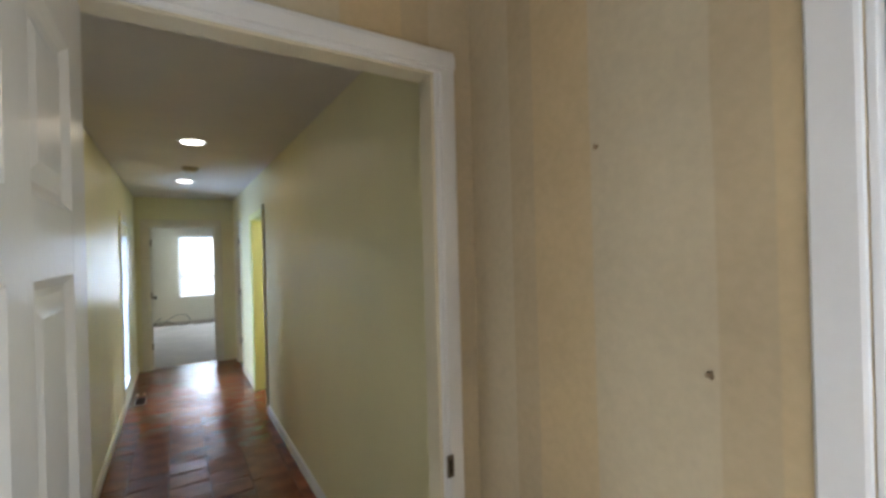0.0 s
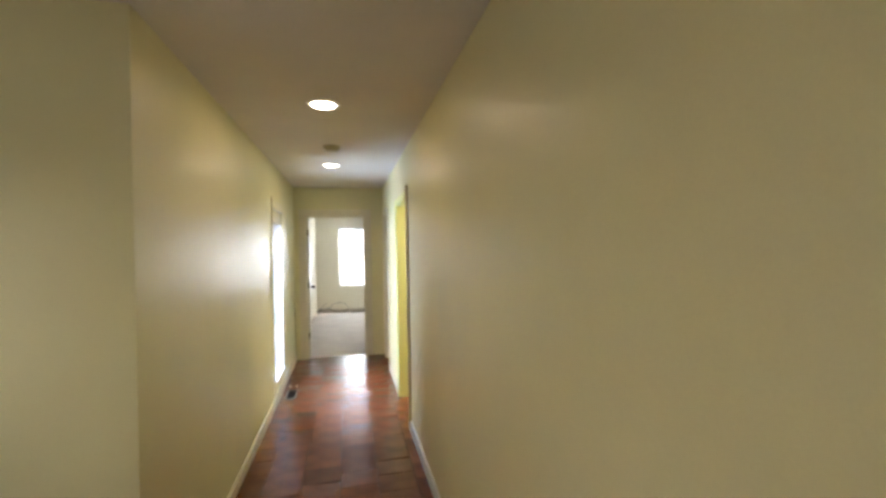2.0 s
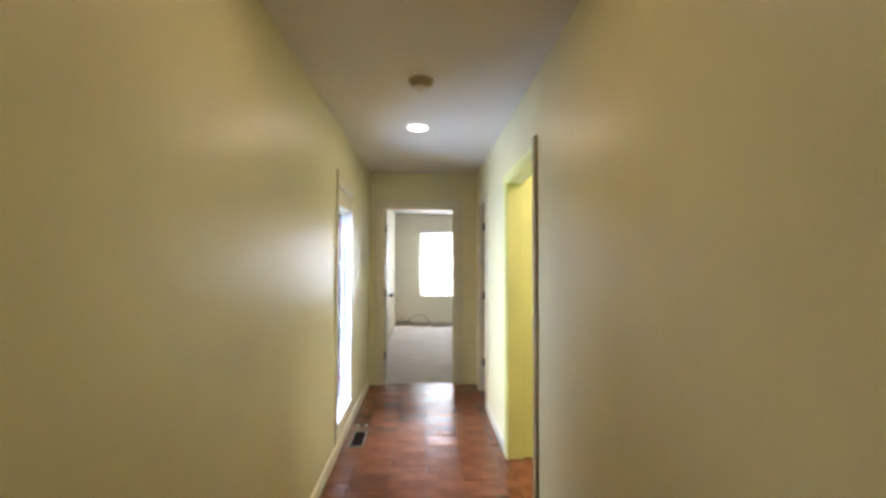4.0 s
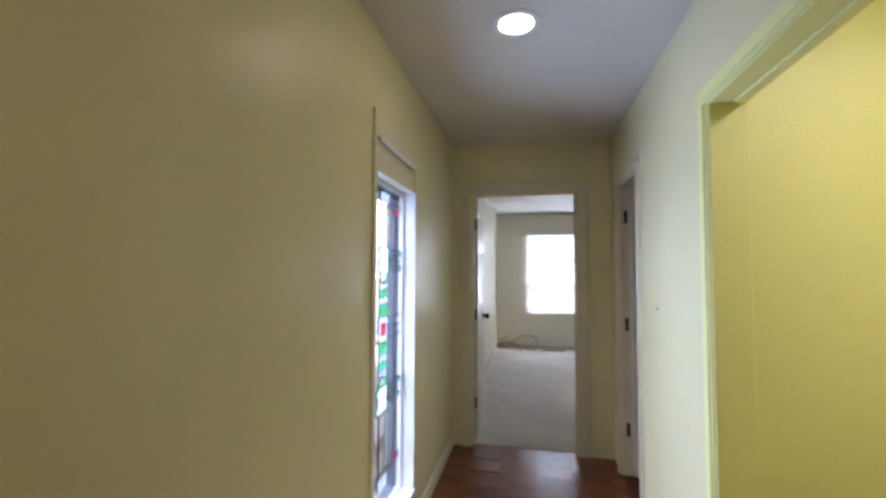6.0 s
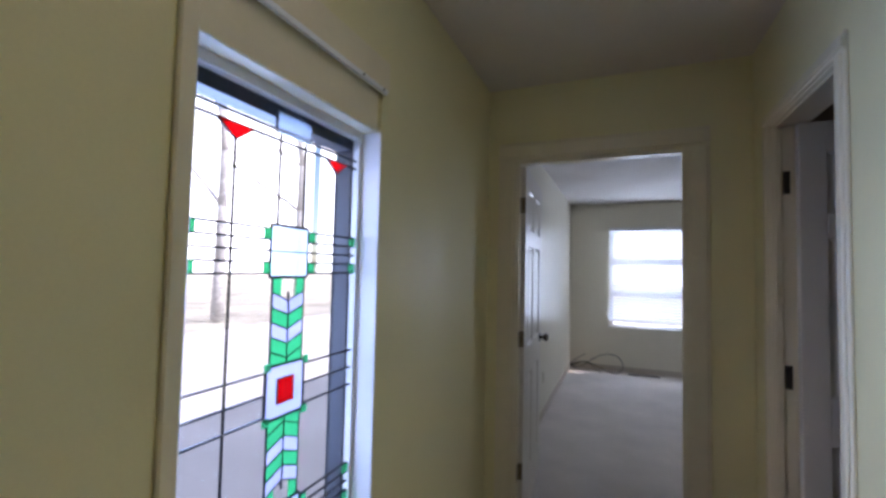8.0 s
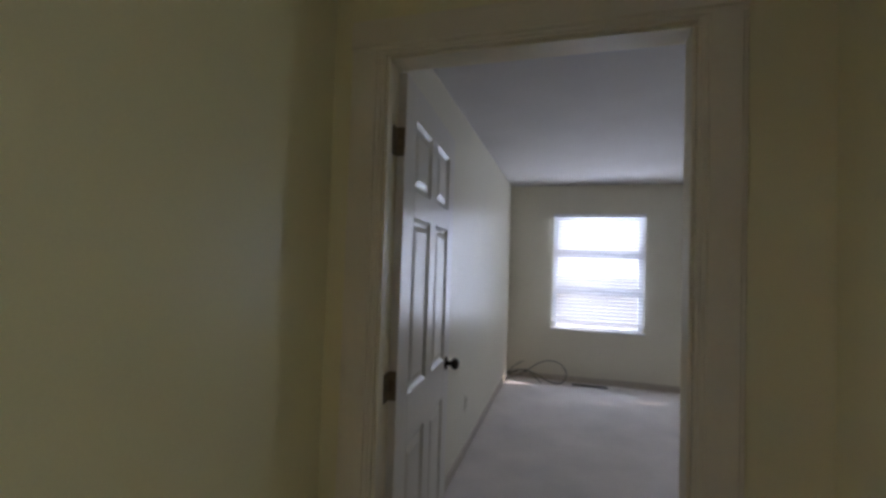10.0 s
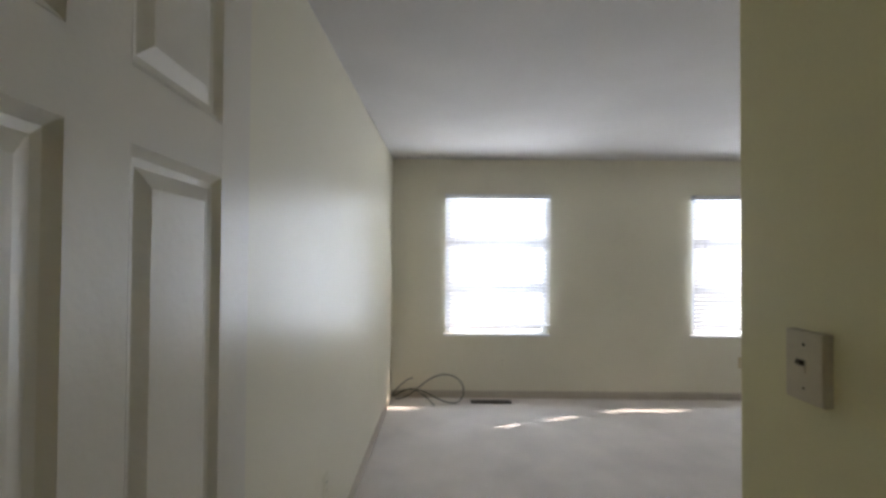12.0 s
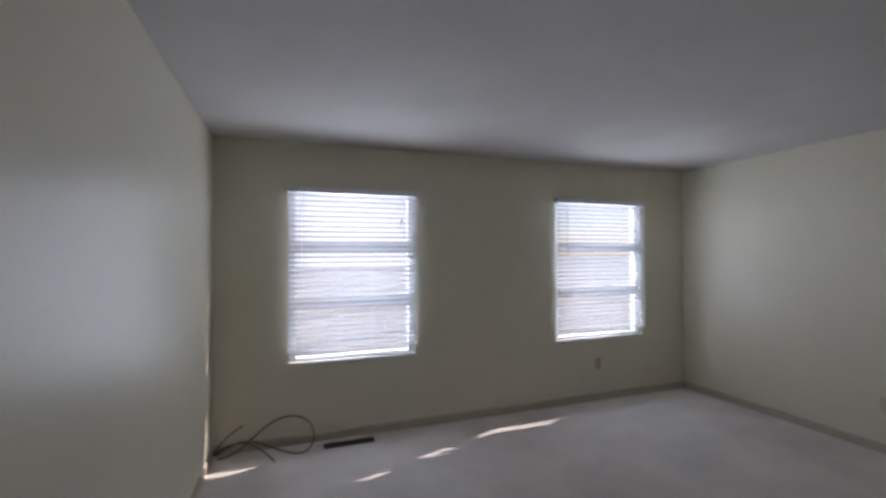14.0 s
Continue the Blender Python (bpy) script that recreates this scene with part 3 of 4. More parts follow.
# boxes with their bands of bars
for zc in (ZA, ZC):
    pane(rect(GC - BOX_W, zc - BOX_H, GC + BOX_W, zc + BOX_H), SEEDY, "bevelled clear square")
    for s in (-1, 1):
        came(GC + s * BOX_W, zc - BOX_H, GC + s * BOX_W, zc + BOX_H, 0.0035)
        came(GC - BOX_W, zc + s * BOX_H, GC + BOX_W, zc + s * BOX_H, 0.007)
    for dz in (-0.054, -0.027, 0.0, 0.027, 0.054):
        came(GY0, zc + dz, GC - BOX_W, zc + dz, 0.005)
        came(GC + BOX_W, zc + dz, GY1, zc + dz, 0.005)
    came(GC - BOX_W, zc, GC + BOX_W, zc, 0.003)
    for dz in (-0.0405, 0.0405):
        for yc in (GY0 + 0.014, GC - BOX_W - 0.012, GC + BOX_W + 0.012, GY1 - 0.014):
            pane(rect(yc - 0.012, zc + dz - 0.013, yc + 0.012, zc + dz + 0.013), GREEN_GLASS, "green glass chip", 0.004)
# middle box with the red square
pane(rect(GC - BOX_W, ZB - BOX_H, GC + BOX_W, ZB + BOX_H), GREY_GLASS, "frosted grey square")
pane(rect(GC - 0.027, ZB - 0.03, GC + 0.027, ZB + 0.03), RED_GLASS, "bright red square glass", 0.004)
for s in (-1, 1):
    came(GC + s * BOX_W, ZB - BOX_H, GC + s * BOX_W, ZB + BOX_H, 0.006)
    came(GC - BOX_W, ZB + s * BOX_H, GC + BOX_W, ZB + s * BOX_H, 0.006)
    came(GC + s * 0.027, ZB - 0.03, GC + s * 0.027, ZB + 0.03, 0.003)
    came(GC - 0.027, ZB + s * 0.03, GC + 0.027, ZB + s * 0.03, 0.003)
    for sz in (-1, 1):
        pane(rect(GC + s * BOX_W - 0.010, ZB + sz * BOX_H - 0.010, GC + s * BOX_W + 0.010, ZB + sz * BOX_H + 0.010), GREEN_GLASS, "green glass corner", 0.006)
for dz in (-0.052, 0.0, 0.052):
    came(GY0, ZB + dz, GC - BOX_W, ZB + dz, 0.005)
    came(GC + BOX_W, ZB + dz, GY1, ZB + dz, 0.005)
# chevron leaves between the boxes
CW = 0.055
for z_from, z_to, s in ((ZA - BOX_H, ZB + BOX_H, 1), (ZC + BOX_H, ZB - BOX_H, -1)):
    n_ch = 6
    step = (z_to - z_from) / n_ch
    for i in range(n_ch):
        za, zb = z_from + i * step, z_from + (i + 1) * step
        v = -0.022 * s
        mat = GREEN_GLASS if i in (2, 4, 5) else GREY_GLASS
        for side in (-1, 1):
            m_i = mat if i else GREEN_GLASS
            pts = [(GC, za + v), (GC + side * CW, za), (GC + side * CW, zb), (GC, zb + (v if i < n_ch - 1 else 0))]
            if i == 0:
                pts = [(GC + side * 0.026, za), (GC + side * CW, za), (GC + side * CW, zb), (GC + side * 0.026, zb + v * 0.5)]
            pane(pts, m_i, "green leaf glass" if m_i is GREEN_GLASS else "grey leaf glass")
            if i < n_ch - 1:
                came(GC, zb + v, GC + side * CW, zb, 0.003)
    for side in (-1, 1):
        came(GC + side * CW, z_from, GC + side * CW, z_to, 0.003)
    came(GC, z_from + step, GC, z_to, 0.002)
    pane(rect(GC - 0.026, *sorted((z_from, z_from + step))[:1], GC + 0.026, sorted((z_from, z_from + step))[1]), CLEAR, "clear glass")
# blue outer reveal, its shade painted in as near-black
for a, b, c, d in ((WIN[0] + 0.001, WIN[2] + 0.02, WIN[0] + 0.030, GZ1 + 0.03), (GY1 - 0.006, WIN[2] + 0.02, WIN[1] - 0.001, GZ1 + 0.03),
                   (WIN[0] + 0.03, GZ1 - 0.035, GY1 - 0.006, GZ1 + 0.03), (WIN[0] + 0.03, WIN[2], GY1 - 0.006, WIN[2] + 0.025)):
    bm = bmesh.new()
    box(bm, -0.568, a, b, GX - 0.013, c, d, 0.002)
    part("outer_frame", bm, EXTERIOR, art, "blue outer frame with its shade painted near-black")
# white inner frame of the leaded panel, head panel and sill
bm = bmesh.new()
for a, b, c, d in ((WIN[0], WIN[2], GY0 + 0.002, WIN[3]), (GY1 - 0.002, WIN[2], WIN[1], WIN[3])):
    box(bm, GX - 0.012, a, b, GX + 0.014, c, d, 0.002)
part("frame", bm, VINYL, art, "white painted sash frame")
for z0, z1 in ((WIN[2], GZ0 + 0.002), (GZ1 - 0.002, GZ1 + 0.03)):
    bm = bmesh.new()
    box(bm, GX - 0.012, GY0 + 0.002, z0, GX + 0.014, GY1 - 0.002, z1, 0.002)
    part("frame", bm, VINYL, art, "white painted sash frame")
bm = bmesh.new()
box(bm, GX + 0.014, WIN[1] - 0.006, WIN[2], X_L + 0.002, WIN[1] + 0.002, GZ1 + 0.02, 0.0015)
part("liner", bm, VINYL, art, "white jamb liner")
bm = bmesh.new()
box(bm, GX + 0.014, WIN[0] - 0.002, WIN[2], X_L + 0.002, WIN[0] + 0.006, GZ1 + 0.02, 0.0015)
part("liner", bm, VINYL, art, "white jamb liner")
bm = bmesh.new()
box(bm, GX + 0.014, WIN[0] + 0.007, WIN[2] - 0.002, X_L + 0.016, WIN[1] - 0.007, WIN[2] + 0.016, 0.004)
part("sill", bm, VINYL, art, "white window sill")
bm = bmesh.new()
box(bm, GX + 0.016, WIN[0] + 0.002, GZ1 + 0.021, X_L - 0.012, WIN[1] - 0.002, WIN[3], 0.003)
part("head_panel", bm, CASING_PAINT, art, "cream head panel above the glass")
bm = bmesh.new()
box(bm, X_L, WIN[0] - 0.036, 0.10, X_L + 0.012, WIN[0] - 0.001, 2.095, 0.004)
part("casing", bm, CASING_PAINT, art, "cream casing strip")
bm = bmesh.new()
box(bm, X_L, WIN[0] - 0.0005, WIN[3] + 0.001, X_L + 0.010, WIN[1] + 0.03, 2.08, 0.004)
part("casing", bm, CASING_PAINT, art, "cream head casing")

rail = thing("blind_track", "thin white blind track screwed above the leaded window", "blind track", pose(X_L, GC, 1.978))
bm = bmesh.new()
box(bm, 0.0, -0.31, -0.008, 0.014, 0.30, 0.008, 0.002)
part("channel", bm, VINYL, rail)
for y in (-0.26, 0.16, 0.272):
    bm = bmesh.new()
    tube(bm, 0.004, 0.003, pose(0.013, y, -0.001, 0, 90, 0), 0.004, 10)
    part("screw", bm, BROWN_METAL, rail, "dark screw head")

# ---- bedroom windows ----
def awning_window(name, x0, x1):
    """A three-light window set into the back wall."""
    z0, z1 = BED_WIN_Z
    w = thing(name, "white three-light window full of daylight", "window", kind="structure")
    yf0, yf1 = 4.460, 4.515
    bm = bmesh.new()
    box(bm, x0, yf0, z0, x0 + 0.05, yf1, z1, 0.003)
    box(bm, x1 - 0.05, yf0, z0, x1, yf1, z1, 0.003)
    for a, b in ((z0, z0 + 0.025), (1.085, 1.175), (1.54, 1.63), (z1 - 0.06, z1)):
        box(bm, x0 + 0.05, (yf0 if a == z0 else yf0 - 0.022) + 0.002, a, x1 - 0.05, yf1 - 0.002, b, 0.003)
    part("frame", bm, VINYL, w)
    for a, b in ((z0 + 0.025, 1.085), (1.175, 1.54), (1.63, z1 - 0.06)):
        bm = bmesh.new()
        box(bm, x0 + 0.05, 4.486, a, x1 - 0.05, 4.490, b)
        part("pane", bm, CLEAR, w, "clear glass").visible_shadow = False
    bm = bmesh.new()
    box(bm, x0 - 0.02, Y_BACK - 0.012, z0 - 0.026, x1 + 0.02, Y_BACK - 0.001, z0 - 0.001, 0.004)
    part("sill", bm, VINYL, w, "white sill")
    return w


def venetian_blind(x0, x1, label):
    z0, z1 = BED_WIN_Z
    y = 4.377
    gap, left_gap = -0.012, -0.008
    b = thing("venetian_blind", label, "window blind", pose((x0 + left_gap + x1 - gap) / 2, y, z0), group="bedroom blinds")
    half = (x1 - x0 - gap - left_gap) / 2
    h = z1 - z0
    bm = bmesh.new()
    box(bm, -half, -0.020, h - 0.045, half, 0.0515, h + 0.004, 0.003)
    part("headrail", bm, VINYL, b)
    bm = bmesh.new()
    box(bm, -half, -0.006, 0.066, half, 0.006, 0.079, 0.003)
    part("bottom_rail", bm, VINYL, b)
    # one curved slat shared by all
    bm = bmesh.new()
    n = 5
    cols = []
    for i in range(n + 1):
        u = -1 + 2 * i / n
        yy, zz = 0.0170 * u, 0.0028 * (1 - u * u)
        cols.append([bm.verts.new((sx * half, yy, zz + dz)) for sx in (-1, 1) for dz in (0.0, 0.0016)])
    for p, q in zip(cols, cols[1:]):
        bm.faces.new((p[0], p[2], q[2], q[0]))
        bm.faces.new((p[1], q[1], q[3], p[3]))
    slat = mesh_from("slat", bm, SLAT)
    count = 31
    for i in range(count):
        z = 0.098 + (h - 0.168) * i / (count - 1)
        ob = new("slat", slat)
        ob.parent = b
        ob.matrix_basis = pose(0, 0, z, -53 + random.uniform(-1.2, 1.2), random.uniform(-0.07, 0.07), 0)
    for sx in (-0.78, -0.26, 0.26, 0.78):
        for yy in (-0.0165, 0.0165):
            bm = bmesh.new()
            box(bm, sx * half - 0.0012, yy - 0.0006, 0.076, sx * half + 0.0012, yy + 0.0006, h - 0.045)
            part("ladder_cord", bm, VINYL, b)
    bm = bmesh.new()
    tube(bm, 0.004, 0.004, pose(-half + 0.10, -0.026, h - 0.62, 0, 0, 0), 0.58, 8)
    part("tilt_wand", bm, VINYL, b, "clear plastic tilt wand")
    return b


for i, (a, b) in enumerate(BED_WINDOWS):
    awning_window("window_%d" % (i + 2), a, b)
    venetian_blind(a, b, "white slatted blind lowered over the bedroom window")

# front room window, seen at the edge
def side_window(name, x_in, x_out, y0, y1, z0, z1, label, inward):
    """A double-hung window in a wall along y, cased on the room side."""
    w = thing(name, label, "window", kind="structure")
    f0, f1 = sorted((x_in, x_in + inward * 0.022))
    for (a, b, c, d) in ((y1, z0 - 0.09, y1 + 0.052, z1 + 0.072), (y0 - 0.072, z0 - 0.09, y0, z1 + 0.072), (y0 + 0.001, z1, y1 - 0.001, z1 + 0.072), (y0 + 0.001, z0 - 0.09, y1 - 0.001, z0)):
        bm = bmesh.new()
        box(bm, f0, a, b, f1, c, d, 0.004)
        part("casing", bm, TRIM_PAINT, w)
    lo, hi = min(x_in, x_out) + 0.001, max(x_in, x_out) - 0.001
    for a, b in ((y1 - 0.010, y1 - 0.0005), (y0 + 0.0005, y0 + 0.010)):
        bm = bmesh.new()
        box(bm, lo, a, z0 + 0.001, hi, b, z1 - 0.001, 0.001)
        part("liner", bm, TRIM_PAINT, w, "white jamb liner")
    xm = (x_in + x_out) / 2
    bm = bmesh.new()
    box(bm, xm - 0.02, y0 + 0.0105, z0, xm + 0.02, y0 + 0.05, z1, 0.003)
    box(bm, xm - 0.02, y1 - 0.05, z0, xm + 0.02, y1 - 0.0105, z1, 0.003)
    zm = (z0 + z1) / 2
    for b, d in ((z0, z0 + 0.05), (zm - 0.02, zm + 0.02), (z1 - 0.05, z1)):
        box(bm, xm - 0.018, y0 + 0.05, b, xm + 0.018, y1 - 0.05, d, 0.003)
    part("sash", bm, VINYL, w)
    for b, d in ((z0 + 0.05, zm - 0.02), (zm + 0.02, z1 - 0.05)):
        bm = bmesh.new()
        box(bm, xm - 0.002, y0 + 0.05, b, xm + 0.002, y1 - 0.05, d)
        part("pane", bm, CLEAR, w, "clear glass").visible_shadow = False


side_window("window_4", 0.77, 0.885, -8.35, -7.135, 0.45, 2.08, "bright front room window with a white casing", -1)
# left window added out of view to brighten the papered wall
side_window("window_6", -1.8, -1.92, -8.6, -7.6, 0.65, 2.05, "added front room window, unseen behind the viewer", 1)
# unseen entry window, added to let light into the vestibule
side_window("window_5", -1.8, -1.92, -5.75, -5.25, 1.0, 1.9, "added entry window, out of sight of the hallway", 1)

# ---- ceiling fittings ----
def downlight(x, y):
    d = thing("recessed_light", "lit round recessed ceiling light with a white trim", "ceiling light", pose(x, y, CEIL), group="hallway lights")
    bm = bmesh.new()
    ring(bm, 0.072, 0.098, -0.006, 0.001, 0, 0)
    part("trim", bm, TRIM_PAINT, d)
    bm = bmesh.new()
    tube(bm, 0.073, 0.073, Matrix.Translation((0, 0, -0.004)), 0.006, 32)
    part("lens", bm, BULB, d, "glowing lens")


for lx, ly in LAMPS:
    downlight(lx, ly)

smoke = thing("smoke_detector", "yellowed round smoke detector on the hallway ceiling", "smoke detector", pose(0.205, -2.575, CEIL))
bm = bmesh.new()
tube(bm, 0.072, 0.072, Matrix.Translation((0, 0, -0.012)), 0.012, 32)
part("base", bm, TAN_PLASTIC, smoke)
bm = bmesh.new()
tube(bm, 0.048, 0.066, Matrix.Translation((0, 0, -0.040)), 0.028, 32)
bmesh.ops.bevel(bm, geom=[e for e in bm.edges if e.calc_length() < 0.02], offset=0.004, segments=2, affect="EDGES")
part("cover", bm, TAN_PLASTIC, smoke)
bm = bmesh.new()
tube(bm, 0.012, 0.012, Matrix.Translation((0.02, 0, -0.043)), 0.004, 16)
part("button", bm, PLASTIC, smoke, "round test button")

# fitting for the added yellow room lamp, out of view
lamp4 = thing("added_flush_light", "round flush fitting added unseen in the yellow room", "ceiling light", pose(1.5, -2.7, CEIL))
bm = bmesh.new()
tube(bm, 0.18, 0.19, Matrix.Translation((0, 0, -0.03)), 0.03, 32)
part("base", bm, TRIM_PAINT, lamp4)


# ---- registers, outlets, switch ----
def floor_register(m, length, width, label, rim):
    r = thing("floor_register", label, "floor vent", m)
    bm = bmesh.new()
    t = 0.009
    for a, b, c, d in ((-length / 2, -width / 2, length / 2, -width / 2 + t), (-length / 2, width / 2 - t, length / 2, width / 2),
                       (-length / 2, -width / 2 + t, -length / 2 + t, width / 2 - t), (length / 2 - t, -width / 2 + t, length / 2, width / 2 - t)):
        box(bm, a, b, 0.0, c, d, 0.006, 0.0015)
    part("rim", bm, rim, r)
    # thin dark plate under the fins replaces the duct's depth of shade
    bm = bmesh.new()
    box(bm, -length / 2 + t, -width / 2 + t, 0.0002, length / 2 - t, width / 2 - t, 0.0012)
    part("duct", bm, BROWN_METAL, r, "dark plate for the shade of the duct opening")
    n = int((length - 2 * t) / 0.016)
    fin = None
    for i in range(n):
        x = -length / 2 + t + (i + 0.5) * (length - 2 * t) / n
        if fin is None:
            bm = bmesh.new()
            box(bm, -0.0012, -width / 2 + t, -0.003, 0.0012, width / 2 - t, 0.003)
            fin = mesh_from("fin", bm, BROWN_METAL)
        ob = new("fin", fin)
        ob.parent = r
        ob.matrix_basis = pose(x, 0, 0.0045, 0, 25, 0)


floor_register(pose(-0.297, -1.485, 0.0, 0, 0, 90), 0.29, 0.105, "brown metal floor register with a pale rim beside the wall", RIM_METAL)
floor_register(pose(0.575, 4.30, 0.006), 0.40, 0.085, "dark brown floor register set in the carpet", BROWN_METAL)

for k, (px, py, turn) in enumerate(((-0.344, -1.227, 20), (-0.267, -1.222, -35))):
    bm = bmesh.new()
    tube(bm, 0.011, 0.005, pose(0, 0, 0.008, 90, 0, turn), 0.026, 10)
    bmesh.ops.create_uvsphere(bm, u_segments=10, v_segments=6, radius=0.0085, matrix=Matrix.Translation((0, 0, 0.0085)))
    ob = solid("wire_nut", bm, PLASTIC, "small pale wire connector lying on the tiles", "wire connector", group="wire connectors", smooth=True)
    ob.location = (px, py, 0.0)


def wall_plate(name, m, label, kind_of, mat):
    """A plate in the x-z plane of m, standing out along -y."""
    p = thing(name, label, kind_of, m)
    bm = bmesh.new()
    if kind_of == "outlet":
        box(bm, -0.036, -0.006, -0.058, 0.036, 0.0, 0.058, 0.003, 2)
    else:
        box(bm, -0.043, -0.020, -0.068, 0.043, 0.0, 0.068, 0.003, 2)
    part("plate", bm, mat, p)
    if kind_of == "outlet":
        for z in (-0.02, 0.02):
            bm = bmesh.new()
            box(bm, -0.016, -0.009, z - 0.0135, 0.016, -0.0055, z + 0.0135, 0.004, 2)
            sock = part("socket", bm, mat, p)
            # dark strips on the socket face give the slots their shade
            for x in (-0.006, 0.006):
                bm = bmesh.new()
                box(bm, x - 0.001, -0.0096, z - 0.004, x + 0.001, -0.0088, z + 0.005)
                part("slot", bm, BROWN_METAL, sock, "dark strip for the shade of a slot")
    else:
        bm = bmesh.new()
        box(bm, -0.006, -0.0225, -0.013, 0.006, -0.0195, 0.013, 0.001)
        part("collar", bm, mat, p)
        bm = bmesh.new()
        box(bm, -0.0045, -0.021, -0.003, 0.0045, -0.006, 0.007, 0.0015)
        part("toggle", bm, BRONZE, p, "dark toggle", pose(0, -0.014, 0.002, -18))
        for z in (-0.042, 0.042):
            bm = bmesh.new()
            tube(bm, 0.003, 0.0025, pose(0, -0.0195, z, 90), 0.0016, 10)
            part("screw", bm, BRONZE, p, "small screw")
    return p


wall_plate("outlet", pose(3.13, Y_BACK, 0.385), "ivory outlet below the far bedroom window", "outlet", TAN_PLASTIC)
wall_plate("outlet", pose(0.70, Y_BACK, 0.37), "painted-over outlet plate under the bedroom window", "outlet", BED_PAINT)
wall_plate("outlet", pose(X_BED_L, 2.03, 0.385, 0, 0, 90), "cream outlet on the bedroom side wall", "outlet", BED_PAINT)
wall_plate("outlet", pose(X_BED_R, 2.69, 0.37, 0, 0, -90), "cream outlet low on the far bedroom wall", "outlet", PLASTIC)
wall_plate("light_switch", pose(X_R, 0.888, 1.240, 0, 0, -90), "beige toggle light switch by the bedroom door", "light switch", SWITCH_PLASTIC)

# ---- cable ----
def cable(name, pts, r, label):
    cu = bpy.data.curves.new(name, "CURVE")
    cu.dimensions, cu.bevel_depth, cu.bevel_resolution, cu.resolution_u = "3D", r, 3, 10
    sp = cu.splines.new("NURBS")
    sp.points.add(len(pts) - 1)
    for p, c in zip(sp.points, pts):
        p.co = (*c, 1)
    sp.use_endpoint_u, sp.order_u = True, 4
    cu.materials.append(CABLE_MAT)
    return tagged(new(name, cu), label, "cable", group="loose cables")


cable("cable", [(-0.415, 4.390, 0.03), (-0.37, 4.320, 0.05), (-0.26, 4.340, 0.14), (-0.10, 4.360, 0.10), (0.08, 4.300, 0.012), (0.26, 4.18, 0.012), (0.33, 4.360, 0.10),
                (0.26, 4.410, 0.22), (0.10, 4.415, 0.26), (-0.05, 4.400, 0.20), (-0.18, 4.340, 0.10), (-0.29, 4.300, 0.03), (-0.38, 4.350, 0.015)], 0.0055, "dark cable looped up against the bedroom wall")
cable("cable", [(-0.418, 4.400, 0.04), (-0.38, 4.370, 0.09), (-0.33, 4.380, 0.15), (-0.27, 4.400, 0.19), (-0.21, 4.412, 0.215)], 0.005, "short dark cable end in the bedroom corner")
cable("cable", [(-0.416, 4.400, 0.02), (-0.36, 4.330, 0.10), (-0.24, 4.320, 0.13), (-0.12, 4.310, 0.10), (-0.02, 4.19, 0.05), (0.02, 4.17, 0.012)], 0.005, "dark cable trailing over the carpet")

# ---- marks on the papered wall ----
for hy, hz, r in ((-6.752, 1.790, 0.007), (-6.952, 1.395, 0.0075)):
    bm = bmesh.new()
    n = 14
    rim = []
    for i in range(n):
        k = r * random.uniform(0.6, 1.2)
        rim.append(bm.verts.new((0.7685, hy + k * math.cos(6.2832 * i / n), hz + k * math.sin(6.2832 * i / n))))
    mid = [bm.verts.new((0.766, v.co.y * 0.5 + hy * 0.5, v.co.z * 0.5 + hz * 0.5)) for v in rim]
    for i in range(n):
        bm.faces.new((rim[i], rim[(i + 1) % n], mid[(i + 1) % n], mid[i]))
    bm.faces.new(mid)
    solid("screw_anchor", bm, HOLE_BROWN, "brown torn screw hole in the wallpaper", "screw hole", group="wall holes")

bm = bmesh.new()
tube(bm, 0.005, 0.004, pose(X_R, -1.21, 1.235, 0, -90, 0), 0.010, 10)
solid("nail", bm, RIM_METAL, "small dull nail in the cream hallway wall", "nail")

# ---- outdoors ----
bm = bmesh.new()
bmesh.ops.create_grid(bm, x_segments=80, y_segments=80, size=400)
for v in bm.verts:
    far = max(abs(v.co.x), abs(v.co.y))
    v.co.z = -0.34 + (0.0 if far < 8 else 0.25 * noise.noise(v.co * 0.03))
solid("ground", bm, GROUND, "dry grassy ground around the house", "ground", kind="structure")
bm = bmesh.new()
box(bm, -9.5, -30, -0.5, -1.3, 40, -0.30, 0.02)
solid("road", bm, ROAD, "pale concrete drive beside the house", "road", kind="structure")


# glowing walls added beyond the yard to keep the distance white
DISTANCE_GLOW = lamp_glow("white_distance_glow", (0.95, 0.97, 1.0), 1.1)
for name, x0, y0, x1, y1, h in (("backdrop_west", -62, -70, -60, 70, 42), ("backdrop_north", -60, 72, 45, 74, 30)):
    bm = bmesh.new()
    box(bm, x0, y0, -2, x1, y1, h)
    solid(name, bm, DISTANCE_GLOW, "added glowing wall that whitens the far distance", "distance", kind="structure")


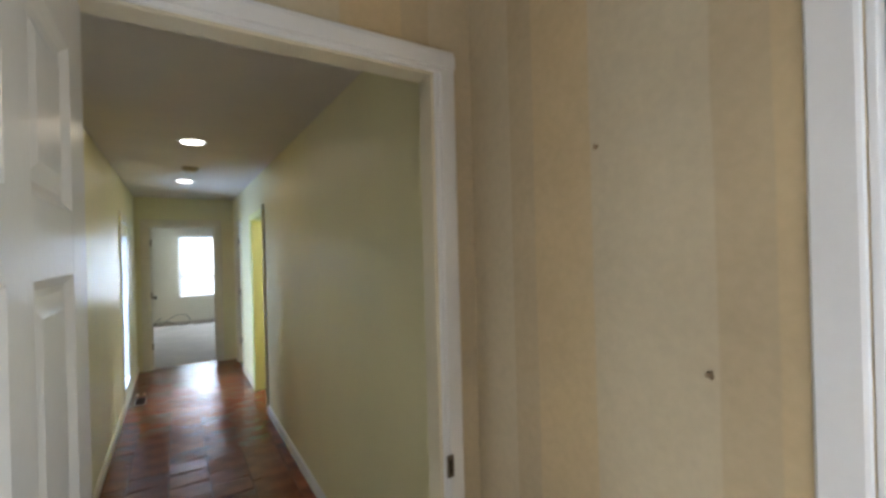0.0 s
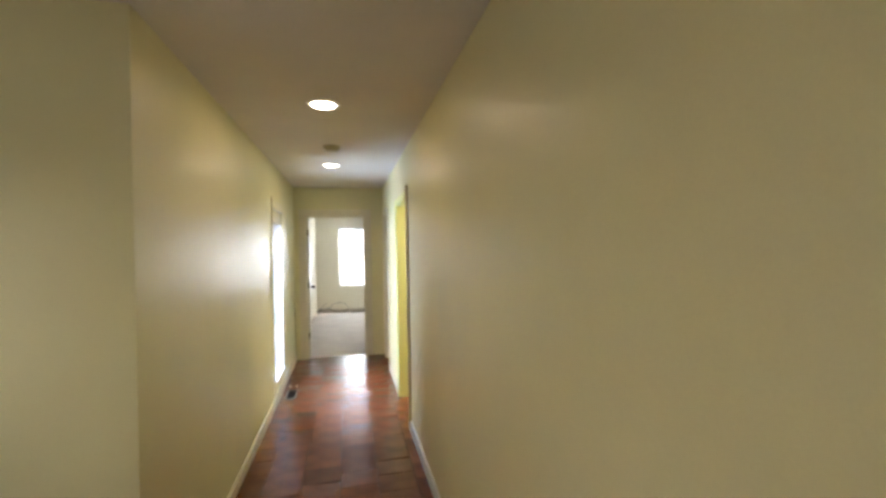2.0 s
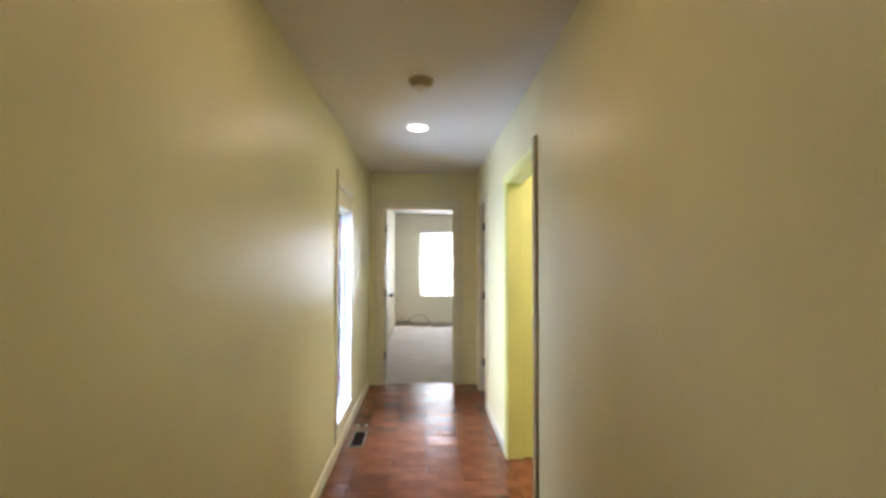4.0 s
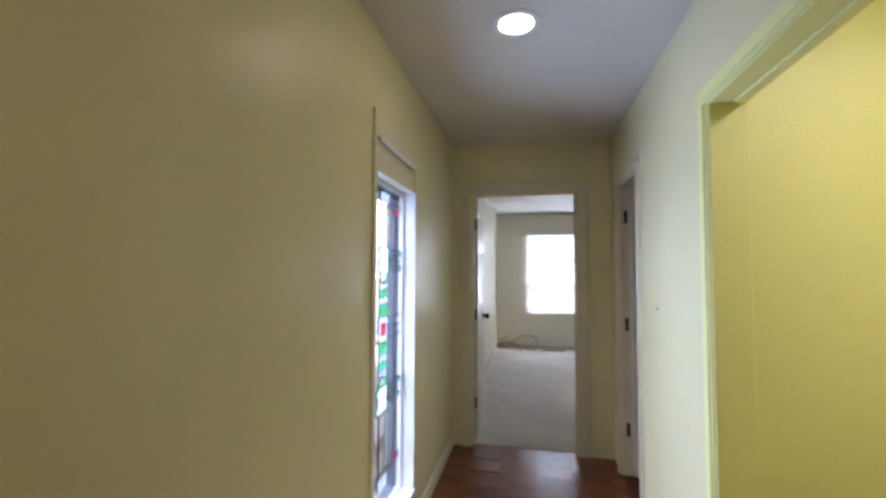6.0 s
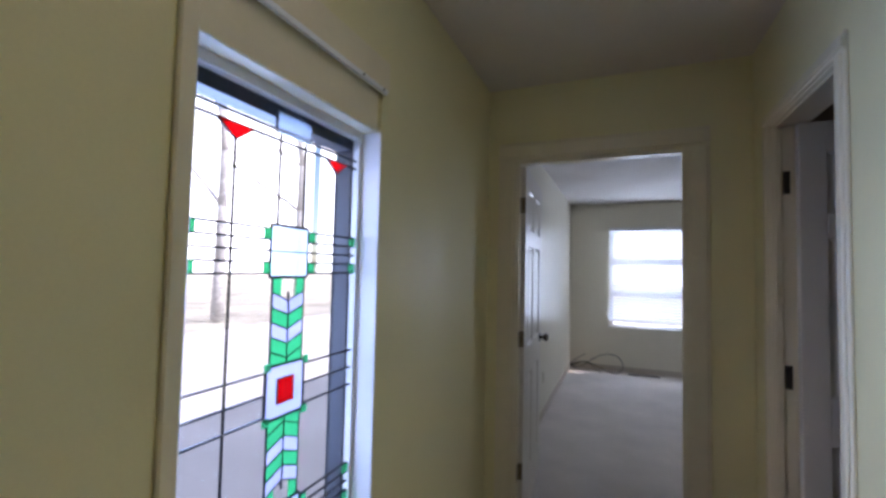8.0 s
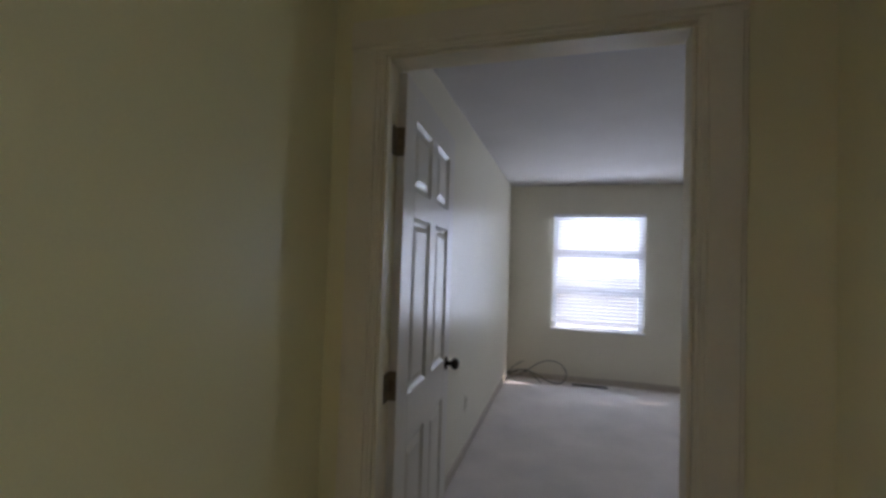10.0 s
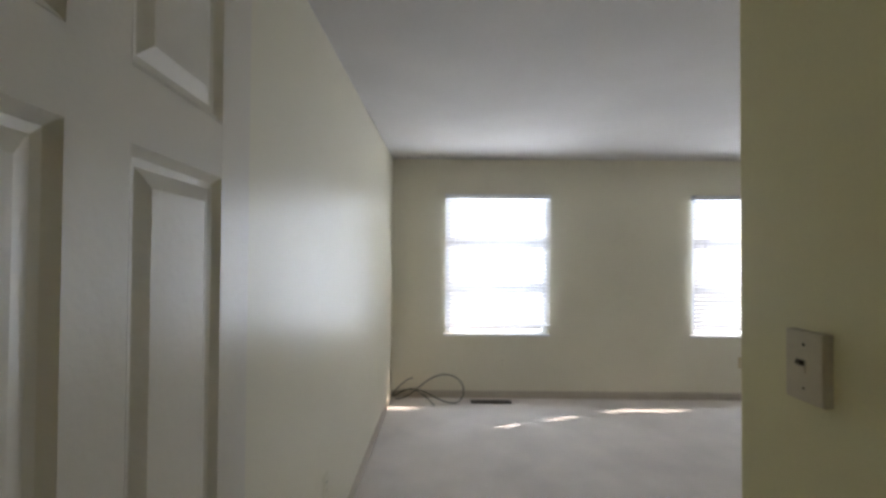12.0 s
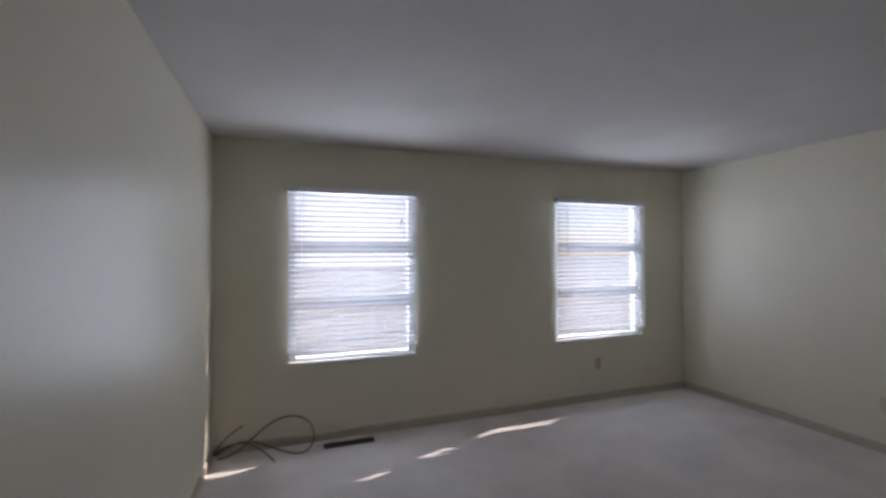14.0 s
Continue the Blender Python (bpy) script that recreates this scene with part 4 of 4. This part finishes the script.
def tree_at(x, y, h, seed, leaves=140):
    rnd = random.Random(seed)
    t = thing("tree", "bare grey tree with sparse olive leaves", "tree", pose(x, y, -0.36), group="yard trees")
    bm = bmesh.new()
    tips = []

    def limb(p, d, r, ln, level):
        d = d.normalized()
        steps = 4
        for s in range(steps):
            q = p + d * (ln / steps)
            r2 = r * 0.86
            m = d.to_track_quat("Z", "Y").to_matrix().to_4x4()
            tube(bm, r, r2, Matrix.Translation(p) @ m, (q - p).length * 1.03, 8 if level < 2 else 5)
            p, r = q, r2
            d = (d + Vector((rnd.uniform(-1, 1), rnd.uniform(-1, 1), rnd.uniform(-0.3, 0.5))) * 0.16).normalized()
            if level < 3 and s > 0:
                for _ in range(2 if level else 1):
                    side = Vector((rnd.uniform(-1, 1), rnd.uniform(-1, 1), rnd.uniform(0.2, 0.8)))
                    limb(p, side, r * 0.5, ln * 0.45, level + 1)
        tips.append(p)
    limb(Vector((0, 0, 0)), Vector((0, 0, 1)), h * 0.022, h * 0.8, 0)
    part("trunk", bm, BARK, t, smooth=True)
    bm = bmesh.new()
    for _ in range(leaves):
        c = rnd.choice(tips) + Vector((rnd.gauss(0, 0.35), rnd.gauss(0, 0.35), rnd.gauss(0, 0.3)))
        m = Matrix.Translation(c) @ Euler((rnd.uniform(0, 6), rnd.uniform(0, 6), rnd.uniform(0, 6))).to_matrix().to_4x4()
        s = rnd.uniform(0.05, 0.12)
        vs = [bm.verts.new(m @ Vector(k)) for k in ((-s, 0, 0), (0, -s * 0.45, 0), (s, 0, 0.02), (0, s * 0.45, 0))]
        bm.faces.new(vs)
    part("crown", bm, LEAF, t, "sparse olive leaves")
    return t


for i, (x, y, h) in enumerate(((-12.0, 4.6, 9), (-11.5, 7.5, 9), (-12.5, 2.0, 10), (-14.0, 14.0, 11), (-0.8, 13.5, 8), (5.2, 12.0, 9), (4.4, 8.4, 4), (-1.5, 15.0, 10))):
    tree_at(x, y, h, 10 + i)

# ---- floor tiles, as pieces of the hallway floor ----
TILE_X, TILE_Y, JOINT = 0.25, 0.205, 0.0020
cache = {}


def tile_piece(x0, y0, x1, y1):
    w, d = round(x1 - x0 - JOINT, 3), round(y1 - y0 - JOINT, 3)
    if w < 0.02 or d < 0.02:
        return
    if (w, d) not in cache:
        bm = bmesh.new()
        box(bm, -w / 2, -d / 2, -0.008, w / 2, d / 2, 0.0)
        top = [e for e in bm.edges if all(v.co.z > -0.001 for v in e.verts)]
        bmesh.ops.bevel(bm, geom=top, offset=0.0018, segments=1, affect="EDGES")
        cache[w, d] = mesh_from("tile", bm, TILE)
    ob = new("tile", cache[w, d])
    ob.parent = hall_floor
    ob.matrix_basis = pose((x0 + x1) / 2, (y0 + y1) / 2, random.uniform(-0.0006, 0.0006), random.gauss(0, 0.8), random.gauss(0, 0.8), 0)


def tile_area(ax0, ay0, ax1, ay1):
    i0, i1 = math.floor((ax0 - 0.245) / TILE_X), math.ceil((ax1 - 0.245) / TILE_X)
    for i in range(i0, i1):
        shift = TILE_Y * 0.5 if i % 2 else 0.0
        j0, j1 = math.floor((ay0 - shift) / TILE_Y), math.ceil((ay1 - shift) / TILE_Y)
        for j in range(j0, j1):
            x0, x1 = max(ax0, 0.245 + i * TILE_X), min(ax1, 0.245 + (i + 1) * TILE_X)
            y0, y1 = max(ay0, shift + j * TILE_Y), min(ay1, shift + (j + 1) * TILE_Y)
            if x1 > x0 and y1 > y0:
                tile_piece(x0, y0, x1, y1)


tile_area(X_L, -4.76, X_R, 0.06)
tile_area(X_L, -6.285, X_R, -4.76)
